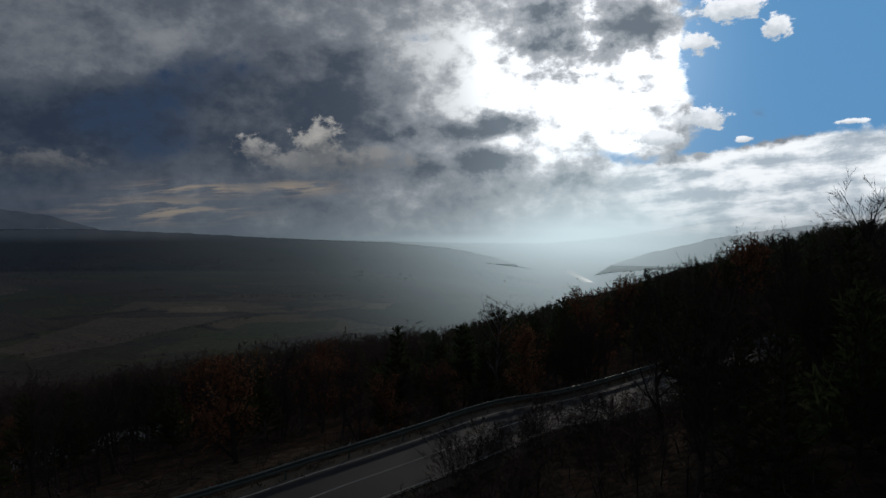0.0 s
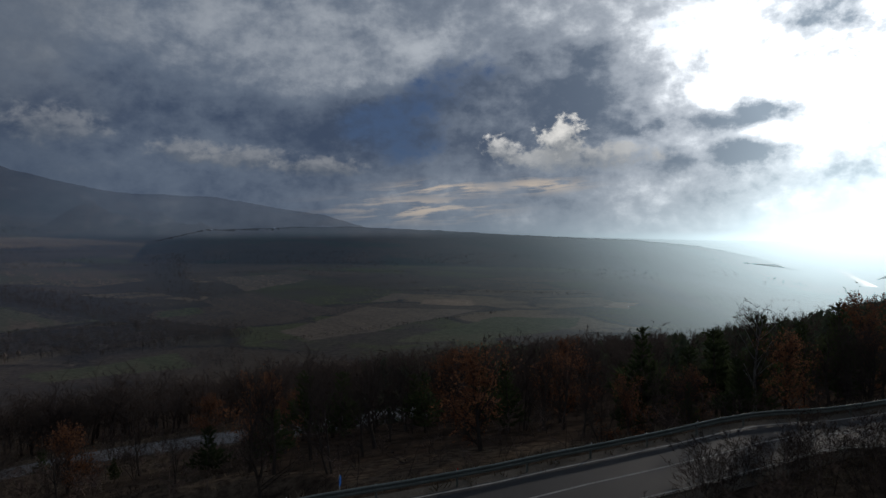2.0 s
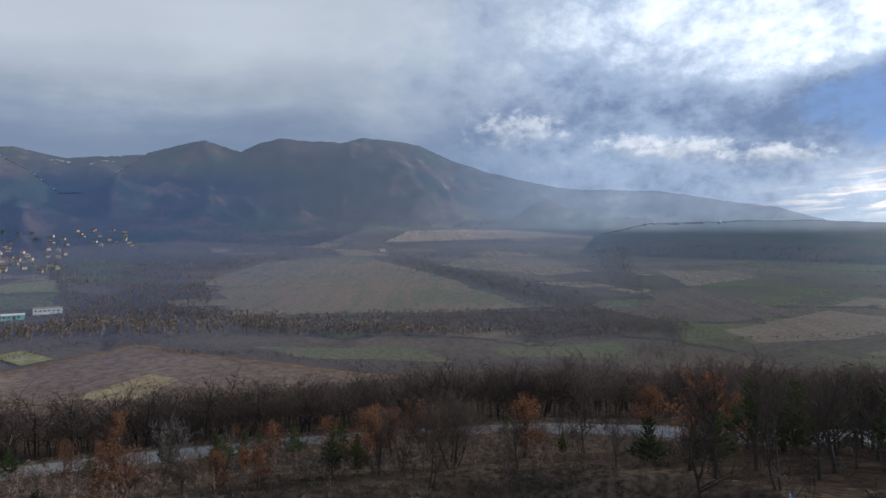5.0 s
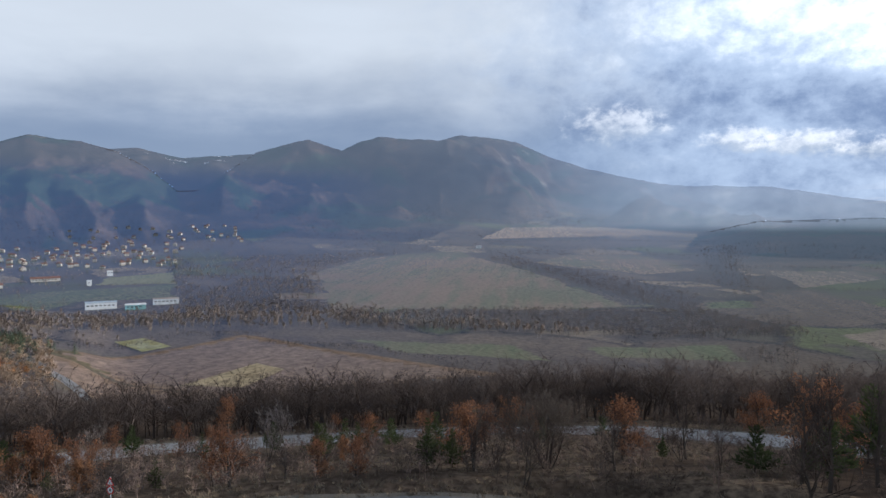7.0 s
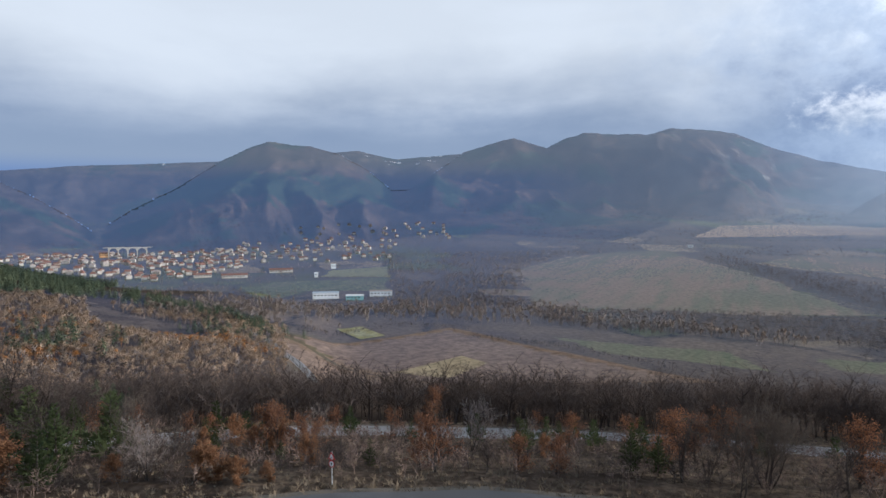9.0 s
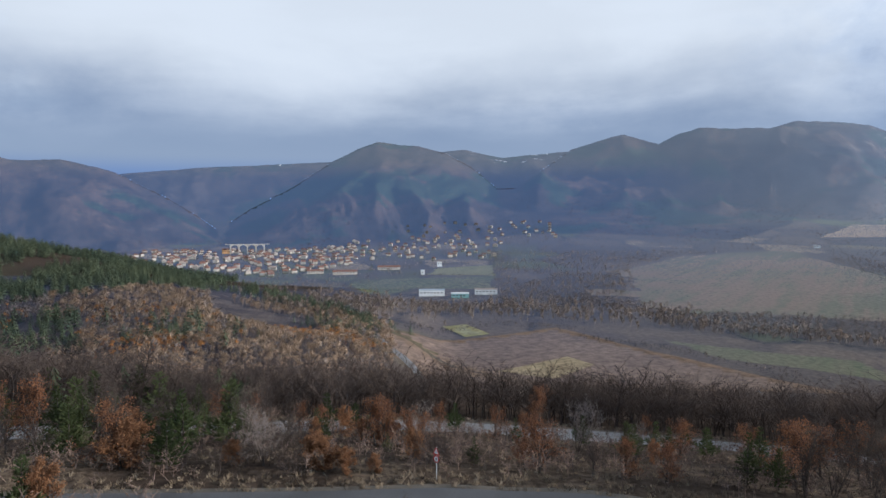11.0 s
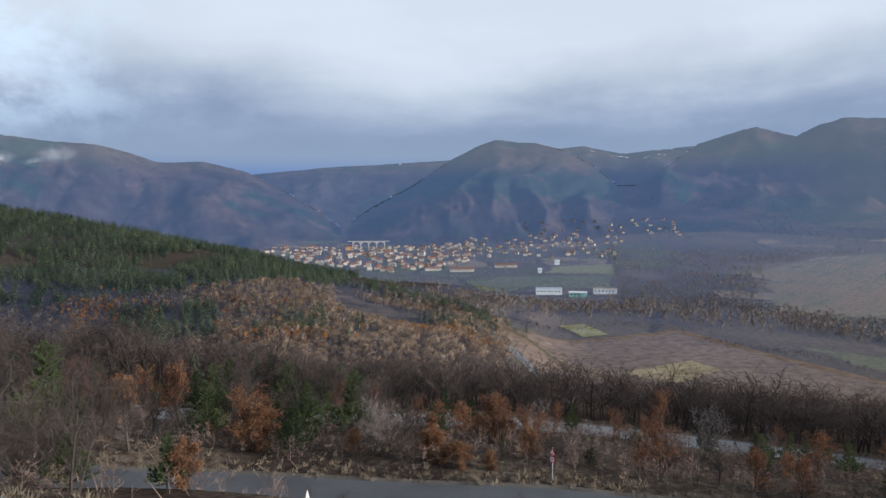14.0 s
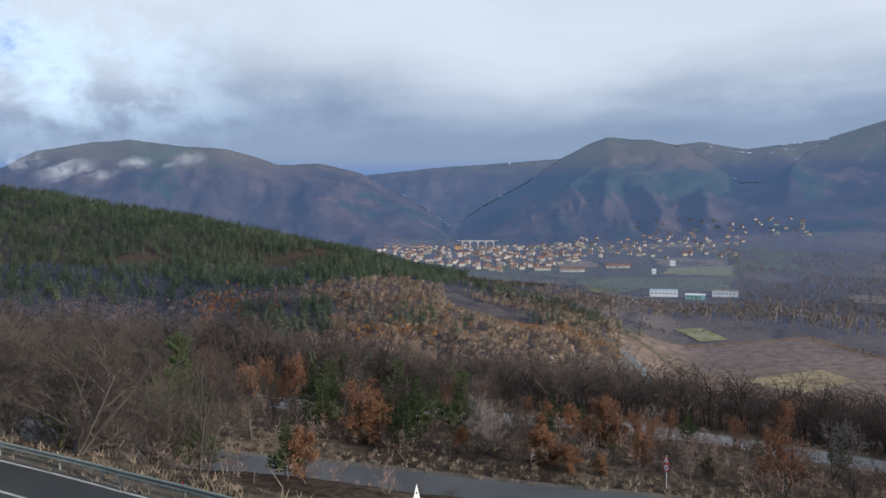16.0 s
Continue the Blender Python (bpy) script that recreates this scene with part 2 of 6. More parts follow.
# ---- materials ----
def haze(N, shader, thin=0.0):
    """Winter haze put into the material, densest down the valley towards the sun: the farther a surface lies, the more
    see-through it is, so that the sky colour behind stands for the air's light.
    """
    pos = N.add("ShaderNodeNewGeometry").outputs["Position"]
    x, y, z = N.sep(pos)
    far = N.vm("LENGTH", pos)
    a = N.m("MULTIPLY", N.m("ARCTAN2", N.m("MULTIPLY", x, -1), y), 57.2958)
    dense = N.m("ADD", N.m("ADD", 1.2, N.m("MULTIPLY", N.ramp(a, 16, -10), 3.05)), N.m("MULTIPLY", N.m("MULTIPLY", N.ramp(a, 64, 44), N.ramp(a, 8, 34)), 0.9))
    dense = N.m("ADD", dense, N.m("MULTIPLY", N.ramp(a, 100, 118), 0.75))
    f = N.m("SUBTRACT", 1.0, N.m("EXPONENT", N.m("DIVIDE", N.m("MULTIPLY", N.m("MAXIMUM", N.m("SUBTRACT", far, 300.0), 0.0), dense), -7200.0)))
    # away from the sun this fade imitates a thin blue layer on the valley floor
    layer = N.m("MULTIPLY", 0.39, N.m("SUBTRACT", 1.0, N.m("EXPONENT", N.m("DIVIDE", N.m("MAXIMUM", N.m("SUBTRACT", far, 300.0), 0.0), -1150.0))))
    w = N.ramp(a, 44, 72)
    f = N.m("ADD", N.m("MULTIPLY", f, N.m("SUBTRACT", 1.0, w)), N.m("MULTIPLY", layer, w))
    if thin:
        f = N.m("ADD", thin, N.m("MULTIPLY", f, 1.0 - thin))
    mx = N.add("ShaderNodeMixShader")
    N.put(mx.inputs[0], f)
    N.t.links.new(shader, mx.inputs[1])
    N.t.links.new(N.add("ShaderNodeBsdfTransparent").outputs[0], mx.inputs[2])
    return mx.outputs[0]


def material(name, build, rough=0.9, air=True, bump=None, spec=0.0, metal=0.0, sat=0.8, thin=0.0, through=0.0):
    """build(N, pos) gives the colour socket, or colour and height sockets; thin is an extra see-through share that
    stands for gaps in fine twigs and for haze over far trees, through how much light leaves and twigs pass on.
    """
    mat = bpy.data.materials.new(name)
    mat.use_nodes = True
    N = Nodes(mat.node_tree)
    pos = N.add("ShaderNodeNewGeometry").outputs["Position"]
    col = build(N, pos)
    b = N.add("ShaderNodeBsdfPrincipled")
    height = None
    if isinstance(col, tuple) and len(col) == 2:
        col, height = col
    if air:
        hs = N.add("ShaderNodeHueSaturation")
        hs.inputs["Saturation"].default_value = sat
        N.put(hs.inputs["Color"], col)
        col = hs.outputs[0]
    N.put(b.inputs["Base Color"], col)
    N.put(b.inputs["Roughness"], rough)
    b.inputs["Metallic"].default_value = metal
    b.inputs["Specular IOR Level"].default_value = spec
    if height is not None and bump:
        bn = N.add("ShaderNodeBump")
        bn.inputs["Strength"].default_value, bn.inputs["Distance"].default_value = bump
        N.put(bn.inputs["Height"], height)
        N.t.links.new(bn.outputs[0], b.inputs["Normal"])
    surface = b.outputs[0]
    if through:
        tl, both = N.add("ShaderNodeBsdfTranslucent"), N.add("ShaderNodeMixShader")
        N.put(tl.inputs["Color"], col)
        N.put(both.inputs[0], through)
        N.t.links.new(surface, both.inputs[1])
        N.t.links.new(tl.outputs[0], both.inputs[2])
        surface = both.outputs[0]
    out = N.add("ShaderNodeOutputMaterial")
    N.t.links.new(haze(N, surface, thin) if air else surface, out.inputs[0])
    return mat


def speckle(c1, c2, c3, s1, s2):
    """A colour that varies at two sizes (in 1/m)."""
    def build(N, pos):
        a = N.ramp(N.noise(pos, s1, 4), 0.35, 0.65)
        b = N.noise(pos, s2, 5, 0.65)
        return N.mix(N.ramp(b, 0.3, 0.7), N.mix(a, c1, c2), c3), b
    return build


def varied(c1, c2, s=3.0):
    """A colour that differs from piece to piece and with grain."""
    def build(N, pos):
        r = N.add("ShaderNodeObjectInfo").outputs["Random"]
        isl = N.add("ShaderNodeNewGeometry").outputs["Random Per Island"]
        n = N.noise(pos, s, 3)
        f = N.m("ADD", N.m("MULTIPLY", r, 0.35), N.m("ADD", N.m("MULTIPLY", isl, 0.4), N.m("MULTIPLY", n, 0.3)))
        return N.mix(f, c1, c2)
    return build


def woodsy(c1, c2):
    """Twigs or leaves of many trees: tone differs from tree to tree, and a little within one."""
    def build(N, pos):
        isl = N.add("ShaderNodeNewGeometry").outputs["Random Per Island"]
        tree = N.noise(pos, 0.09, 2)
        stand_ = N.noise(pos, 0.012, 3)
        f = N.m("ADD", N.m("MULTIPLY", N.ramp(tree, 0.3, 0.7), 0.5), N.m("ADD", N.m("MULTIPLY", isl, 0.12), N.m("MULTIPLY", N.ramp(stand_, 0.35, 0.65), 0.38)))
        return N.mix(f, c1, c2)
    return build


M = {}
def parcels(N, pos):
    """Winter farm land: irregular parcels of dull grass, fallow and stubble, with scrubby edges."""
    x, y, z = N.sep(pos)
    warp = N.noise(pos, 0.004, 3, 0.5, 0.0, True)
    flat = N.vm("ADD", N.xyz(N.m("MULTIPLY", x, 0.6), y, 0.0), N.vm("SCALE", N.vm("SUBTRACT", warp, (0.5, 0.5, 0.5)), scale=130.0))
    vor = N.add("ShaderNodeTexVoronoi")
    vor.voronoi_dimensions = "2D"
    vor.inputs["Scale"].default_value = 0.0075
    N.put(vor.inputs["Vector"], flat)
    edge = N.add("ShaderNodeTexVoronoi")
    edge.voronoi_dimensions, edge.feature = "2D", "DISTANCE_TO_EDGE"
    edge.inputs["Scale"].default_value = 0.0075
    N.put(edge.inputs["Vector"], flat)
    r, g, bl = N.sep(vor.outputs["Color"])
    col = N.mix(r, (0.070, 0.055, 0.042), (0.122, 0.092, 0.065))
    col = N.mix(N.ramp(g, 0.6, 0.75), col, (0.090, 0.092, 0.042))
    col = N.mix(N.ramp(bl, 0.8, 0.85), col, (0.165, 0.126, 0.082))
    scrub = N.noise(pos, 0.03, 5, 0.7)
    col = N.mix(N.m("MULTIPLY", N.ramp(edge.outputs["Distance"], 0.09, 0.0), N.ramp(scrub, 0.32, 0.5)), col, (0.050, 0.041, 0.034))
    wood = N.ramp(N.noise(pos, 0.0055, 5, 0.65), 0.47, 0.58)
    col = N.mix(N.m("MULTIPLY", wood, 0.85), col, (0.078, 0.062, 0.051))
    return col


M["litter"] = material("leaf_litter", speckle((0.050, 0.034, 0.024), (0.072, 0.047, 0.031), (0.024, 0.018, 0.014), 0.03, 0.5), bump=(0.6, 0.3))
M["slope"] = material("slope", speckle((0.056, 0.039, 0.028), (0.135, 0.098, 0.064), (0.028, 0.020, 0.015), 0.06, 1.2), bump=(0.6, 0.25))


def wooded(N, pos):
    """Bare winter woods seen from afar: brown-grey crowns, dark conifers in patches, paler clearings."""
    big = N.ramp(N.noise(pos, 0.0035, 5, 0.6, 0.4), 0.42, 0.6)
    col = N.mix(big, (0.036, 0.030, 0.029), (0.060, 0.045, 0.038))
    pine = N.ramp(N.noise(N.vm("ADD", pos, (900, 300, 0)), 0.0030, 5, 0.6, 0.3), 0.55, 0.60)
    col = N.mix(N.m("MULTIPLY", pine, 0.85), col, (0.017, 0.030, 0.022))
    open_ground = N.ramp(N.noise(N.vm("ADD", pos, (200, 1300, 0)), 0.0075, 5, 0.65, 0.3), 0.64, 0.70)
    col = N.mix(N.m("MULTIPLY", open_ground, 0.5), col, (0.100, 0.080, 0.056))
    coarse = N.noise(pos, 0.016, 4, 0.6)
    grain = N.noise(pos, 0.085, 5, 0.75)
    col = N.mix(N.ramp(coarse, 0.38, 0.62), N.mix(1.0, col, 0.8, "MULTIPLY"), N.mix(1.0, col, 1.2, "MULTIPLY"))
    return N.mix(N.ramp(grain, 0.36, 0.64), N.mix(1.0, col, 0.58, "MULTIPLY"), N.mix(1.0, col, 1.4, "MULTIPLY")), grain


def topped(N, pos):
    """Woods with a belt of conifers half-way up and a bare grassy top."""
    col, grain = wooded(N, pos)
    z = N.sep(pos)[2]
    rag = N.m("ADD", z, N.m("MULTIPLY", N.m("SUBTRACT", N.noise(pos, 0.006, 5, 0.65), 0.5), 300.0))
    belt = N.m("MULTIPLY", N.ramp(rag, 170, 200), N.ramp(rag, 330, 300))
    col = N.mix(N.m("MULTIPLY", belt, 0.8), col, N.mix(N.ramp(grain, 0.36, 0.64), (0.012, 0.024, 0.018), (0.028, 0.046, 0.030)))
    bare = N.ramp(rag, 455, 500)
    return N.mix(N.m("MULTIPLY", bare, 0.6), col, N.mix(N.ramp(grain, 0.4, 0.6), (0.12, 0.10, 0.08), (0.22, 0.18, 0.13))), grain


def scarred(N, pos):
    """Woods with pale rock showing on the shoulder that looks down the valley."""
    col, grain = wooded(N, pos)
    x, y, z = N.sep(pos)
    patch = N.noise(N.vm("MULTIPLY", pos, (1, 1, 0.45)), 0.013, 6, 0.7, 0.6)
    flank = N.m("MULTIPLY", N.ramp(y, 1750, 2100), N.ramp(y, 2700, 2450))
    where = N.m("MULTIPLY", N.ramp(patch, 0.585, 0.66), N.m("MULTIPLY", N.ramp(z, 210, 320), flank))
    top = N.m("MULTIPLY", N.ramp(z, 500, 580), N.ramp(grain, 0.5, 0.7))
    return N.mix(N.m("MULTIPLY", top, 0.5), N.mix(where, col, (0.21, 0.195, 0.18)), (0.16, 0.13, 0.09)), grain


def snowy(N, pos):
    col, grain = wooded(N, pos)
    z = N.sep(pos)[2]
    return N.mix(N.m("MULTIPLY", N.ramp(N.noise(pos, 0.011, 5, 0.7), 0.60, 0.66), N.ramp(z, 440, 500)), col, (0.6, 0.62, 0.66)), grain


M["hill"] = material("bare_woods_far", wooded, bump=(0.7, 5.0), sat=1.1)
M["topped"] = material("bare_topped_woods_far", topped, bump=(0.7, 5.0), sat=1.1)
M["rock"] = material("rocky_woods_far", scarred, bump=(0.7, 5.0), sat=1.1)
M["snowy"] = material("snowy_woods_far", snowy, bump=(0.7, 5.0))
M["asphalt"] = material("asphalt", speckle((0.028, 0.029, 0.032), (0.046, 0.046, 0.050), (0.035, 0.035, 0.038), 0.25, 9.0), rough=0.75, bump=(0.15, 0.01), spec=0.12)
# pale tone holds the lowest road's wet sheen; valley road shares it
M["asphalt_pale"] = material("pale_sheen_asphalt", speckle((0.12, 0.123, 0.130), (0.15, 0.153, 0.160), (0.10, 0.103, 0.108), 0.25, 9.0), rough=0.55, bump=(0.15, 0.01), spec=0.3)
M["asphalt_worn"] = material("damp_asphalt", speckle((0.048, 0.050, 0.056), (0.070, 0.072, 0.078), (0.042, 0.044, 0.048), 0.25, 9.0), rough=0.6, bump=(0.15, 0.01), spec=0.25)
M["gravel"] = material("gravel", speckle((0.095, 0.085, 0.070), (0.14, 0.122, 0.10), (0.07, 0.062, 0.052), 0.5, 12.0), bump=(0.5, 0.03))
M["line"] = material("line_paint", speckle((0.36, 0.36, 0.34), (0.20, 0.20, 0.19), (0.30, 0.30, 0.285), 1.0, 14.0))


# ---- the land, in metres; the eye stands over the origin ----
def vnoise(x, y, seed=0):
    """Smooth value noise on arrays, 0 to 1."""
    xi, yi = np.floor(x).astype(np.int64), np.floor(y).astype(np.int64)
    fx, fy = x - xi, y - yi
    fx, fy = fx * fx * (3 - 2 * fx), fy * fy * (3 - 2 * fy)

    def h(i, j):
        n = (i * 374761393 + j * 668265263 + seed * 974634777) & 0x7FFFFFFF
        n = ((n ^ (n >> 13)) * 1274126177) & 0x7FFFFFFF
        return ((n ^ (n >> 16)) & 0xFFFF) / 65535.0
    a = h(xi, yi) * (1 - fx) + h(xi + 1, yi) * fx
    b = h(xi, yi + 1) * (1 - fx) + h(xi + 1, yi + 1) * fx
    return a * (1 - fy) + b * fy


def fbm(x, y, size, octaves=4, seed=0, ridged=False):
    """Fractal noise whose largest waves are size metres, about -1 to 1."""
    s, amp, tot = 0.0, 1.0, 0.0
    for k in range(octaves):
        v = vnoise(x / size + 17.3 * k, y / size - 9.1 * k, seed + k) * 2 - 1
        s = s + amp * ((1 - 2 * np.abs(v)) if ridged else v)
        tot, amp, size = tot + amp, amp * 0.5, size * 0.5
    return s / tot


def smooth(v, a, b):
    q = np.clip((v - a) / (b - a), 0, 1)
    return q * q * (3 - 2 * q)


def polar(a, r):
    return -np.sin(np.radians(a)) * r, np.cos(np.radians(a)) * r


def course(points, step=2.0):
    """A smooth line through (azimuth, range, z) points, as rows of x, y, z."""
    p = np.array([(*polar(a, r), z) for a, r, z in points], float)
    q = np.vstack([2 * p[0] - p[1], p, 2 * p[-1] - p[-2]])
    out = []
    for i in range(1, len(q) - 2):
        n = max(2, int(np.linalg.norm(q[i + 1] - q[i]) / step))
        for t in np.arange(n) / n:
            out.append(0.5 * (2 * q[i] + (q[i + 1] - q[i - 1]) * t + (2 * q[i - 1] - 5 * q[i] + 4 * q[i + 1] - q[i + 2]) * t * t
                              + (3 * q[i] - q[i - 1] - 3 * q[i + 1] + q[i + 2]) * t ** 3))
    out.append(p[-1])
    return np.array(out)


# fall of the hillside by azimuth
FALL_A = (-180, -120, -60, -29, -14, 0, 30, 60, 80, 110, 140, 170, 180)
FALL = (0, -0.08, -0.06, 0.0, 0.09, 0.15, 0.2, 0.235, 0.24, 0.21, 0.14, 0.03, 0)

# centre lines: azimuth, range, z
ROAD_UPPER = course([(-31, 97, 104.5), (-24, 69, 103.4), (-14, 49.5, 103), (-7, 43.8, 103), (-1.6, 38.6, 103), (4, 34.7, 103), (8.1, 32.6, 103), (13, 30.4, 103),
                     (20.6, 28.2, 103), (34, 26, 103), (55, 23, 103), (85, 21.5, 103), (110, 22, 103), (118, 22.8, 103), (125, 24.9, 103), (129.5, 27, 103), (133, 29.2, 103),
                     (137, 32.2, 103), (140, 34.8, 103.1), (148, 43, 103.7), (156, 57, 104.6)])
ROAD_LOWER = course([(150, 92, 97.6), (139, 72, 96.4), (127, 58.3, 95.2), (121, 56.4, 94.7), (115, 54.6, 94.2), (106, 52.2, 93.9), (97, 51.2, 93.7), (89, 51.4, 93.6), (84, 51.2, 93.5), (77, 51.8, 93.4), (71, 51.3, 93.3), (64, 51.4, 93.2),
                     (57, 51, 93.0), (50, 49.5, 92.8), (42, 47, 92.5)])
ROAD_LOWEST = course([(a, r, EYE_Z - 8 - r * np.interp(a, FALL_A, FALL)) for a, r in (
    (132, 122), (126, 108), (120, 103), (112, 102), (104, 105), (95, 110), (87, 112), (72, 110), (60, 112), (49, 108), (43, 104), (37, 100), (30, 99), (22, 104))])
ROAD_VALLEY = course([(96.5, 590, 20), (94.6, 560, 12), (93.3, 520, 6), (92.3, 500, 4), (91.2, 470, 5), (90.6, 445, 8), (91, 420, 12)], 6.0)
ROADS = ((ROAD_UPPER, 3.2), (ROAD_LOWER, 3.6), (ROAD_LOWEST, 3.6), (ROAD_VALLEY, 4.0))


def plain(a, r):
    """The valley floor, rising gently and then ever steeper towards the mountains."""
    x, y = polar(a, r)
    rise = np.interp(a, (-20, 0, 30, 60, 85, 100, 130), (0.004, 0.008, 0.024, 0.030, 0.027, 0.022, 0.02))
    apron = np.interp(a, (24, 42, 52, 64, 80, 96, 102, 108, 120), (0, 2.2e-5, 3.6e-5, 5.4e-5, 6.8e-5, 5.6e-5, 1.6e-5, 1.6e-5, 3e-5))
    out = np.clip(r - 1550, 0, 1700)
    swell = 2.2 * fbm(x, y, 420, 3, 5) * smooth(r, 500, 900) + 7.0 * fbm(x, y, 330, 3, 6) * smooth(out, 100, 900) * smooth(apron, 1e-5, 5e-5)
    return rise * np.clip(r - 620, 0, None) + apron * out ** 2 + swell


def ridge(a, r, crest_a, crest_e, crest_r, front, back, power=1.25):
    """A ridge whose skyline passes through elevations crest_e at azimuths crest_a, at ranges crest_r."""
    rc = np.interp(a, crest_a, crest_r) if np.ndim(crest_r) else crest_r
    zc = EYE_Z + rc * np.tan(np.radians(np.interp(a, crest_a, crest_e)))
    q = np.where(r < rc, (rc - r) / front, (r - rc) / back)
    return zc, np.clip(q, 0, 1), rc


def height(a, r, roads=True):
    """Height of the ground at azimuth a (degrees to the left of +y) and range r."""
    a, r = np.broadcast_arrays(np.asarray(a, float), np.asarray(r, float))
    x, y = polar(a, r)
    # the hillside under the eye, steepest towards azimuth 80
    fall = np.interp(a, FALL_A, FALL)
    reach = np.where(fall < 0, 190 * np.tanh(r / 190), r)
    side = EYE_Z - 8 - fall * reach + 1.3 * fbm(x, y, 45, 4, 2) * smooth(r, 60, 110)
    z = np.maximum(side, plain(a, r))
    k = 8.0
    z = z + k * np.log1p(np.exp(-np.abs(side - plain(a, r)) / k)) * 0.6
    # the wooded spur
    zc, q, rc = ridge(a, r, (88, 93, 97.4, 102, 106.7, 113.7, 122.6, 129, 133, 136.5, 140, 150, 175), (-13.5, -11.3, -9.0, -7.8, -6.2, -3.4, -1.2, 0.2, 0.8, 1.6, 2.0, 3.2, 4.0),
                      (470, 490, 530, 580, 640, 760, 900, 980, 1030, 1070, 1110, 1200, 1300), 640, 700)
    s = zc - (zc + 5) * q ** 1.25 + 13 * fbm(x, y, 190, 4, 8, True) * smooth(q, 0.02, 0.3)
    z = np.where((a > 86) & (a < 176), np.maximum(z, s * smooth(a, 86, 92)), z)
    # spurs down the valley, towards the sun
    zc, q, rc = ridge(a, r, (-60, -40, -26.7, -22.8, -18.8, -14.5, -10.7, -8), (0.5, 0.2, -1.6, -2.2, -3.1, -4.7, -6.3, -9), 700, 420, 500)
    s = zc - (zc + 4) * q ** 1.3 + 5 * fbm(x, y, 120, 3, 12) * smooth(q, 0.02, 0.3)
    z = np.where((a > -60) & (a < -7), np.maximum(z, s), z)
    # fine unevenness
    z = z + 0.12 * fbm(x, y, 6, 2, 4) * (r < 400)
    if roads:
        for line, half in ROADS[:3]:
            near = (r < 190) & (r > 8) if line is not ROAD_VALLEY else (r > 360) & (r < 660)
            if not near.any():
                continue
            px, py = x[near], y[near]
            best, zr = np.full(px.shape, 1e9), np.zeros(px.shape)
            for qx, qy, qz in line:
                dd = (px - qx) ** 2 + (py - qy) ** 2
                hit = dd < best
                best[hit], zr[hit] = dd[hit], qz
            w = 1 - smooth(np.sqrt(best), half + 0.9, half + 8.0)
            zz = z[near]
            z = z.copy()
            z[near] = zz * (1 - w) + (zr - 0.10) * w
    return z


def ground_at(a, e, r0=20.0, r1=3400.0):
    """Range at which the line of sight at azimuth a, elevation e meets the ground."""
    rr = np.geomspace(r0, r1, 700)
    hit = np.nonzero(height(a, rr) > EYE_Z + rr * math.tan(radians(e)))[0]
    return float(rr[hit[0]]) if len(hit) else r1


def mesh_from(name, verts, faces, mats, smooth_shade=True, slots=None):
    me = bpy.data.meshes.new(name)
    verts = np.asarray(verts, np.float32)
    faces = np.asarray(faces, np.int32)
    me.vertices.add(len(verts))
    me.vertices.foreach_set("co", verts.ravel())
    me.loops.add(faces.size)
    me.loops.foreach_set("vertex_index", faces.ravel())
    k = faces.shape[1]
    me.polygons.add(len(faces))
    me.polygons.foreach_set("loop_start", np.arange(0, faces.size, k, dtype=np.int32))
    me.polygons.foreach_set("use_smooth", np.full(len(faces), smooth_shade))
    for mt in (mats if isinstance(mats, (list, tuple)) else [mats]):
        me.materials.append(mt)
    if slots is not None:
        me.polygons.foreach_set("material_index", np.asarray(slots, np.int32))
    me.update(calc_edges=True)
    me.validate()
    return me


def grid_faces(nu, nv):
    i, j = np.meshgrid(np.arange(nu - 1), np.arange(nv - 1), indexing="ij")
    k = (i * nv + j).ravel()
    return np.stack([k, k + 1, k + nv + 1, k + nv], 1)


HILLS = []


def hill(name, label, crest_a, crest_e, crest_r, front, rough, gully, mat, seed=20, cat="mountain", power=1.0):
    """Notes a mountain or far hill: its skyline by azimuth, the range of its crest, how far it comes forward, its relief."""
    HILLS.append((name, label, crest_a, crest_e, crest_r, front, rough, gully, mat, seed, cat, power))


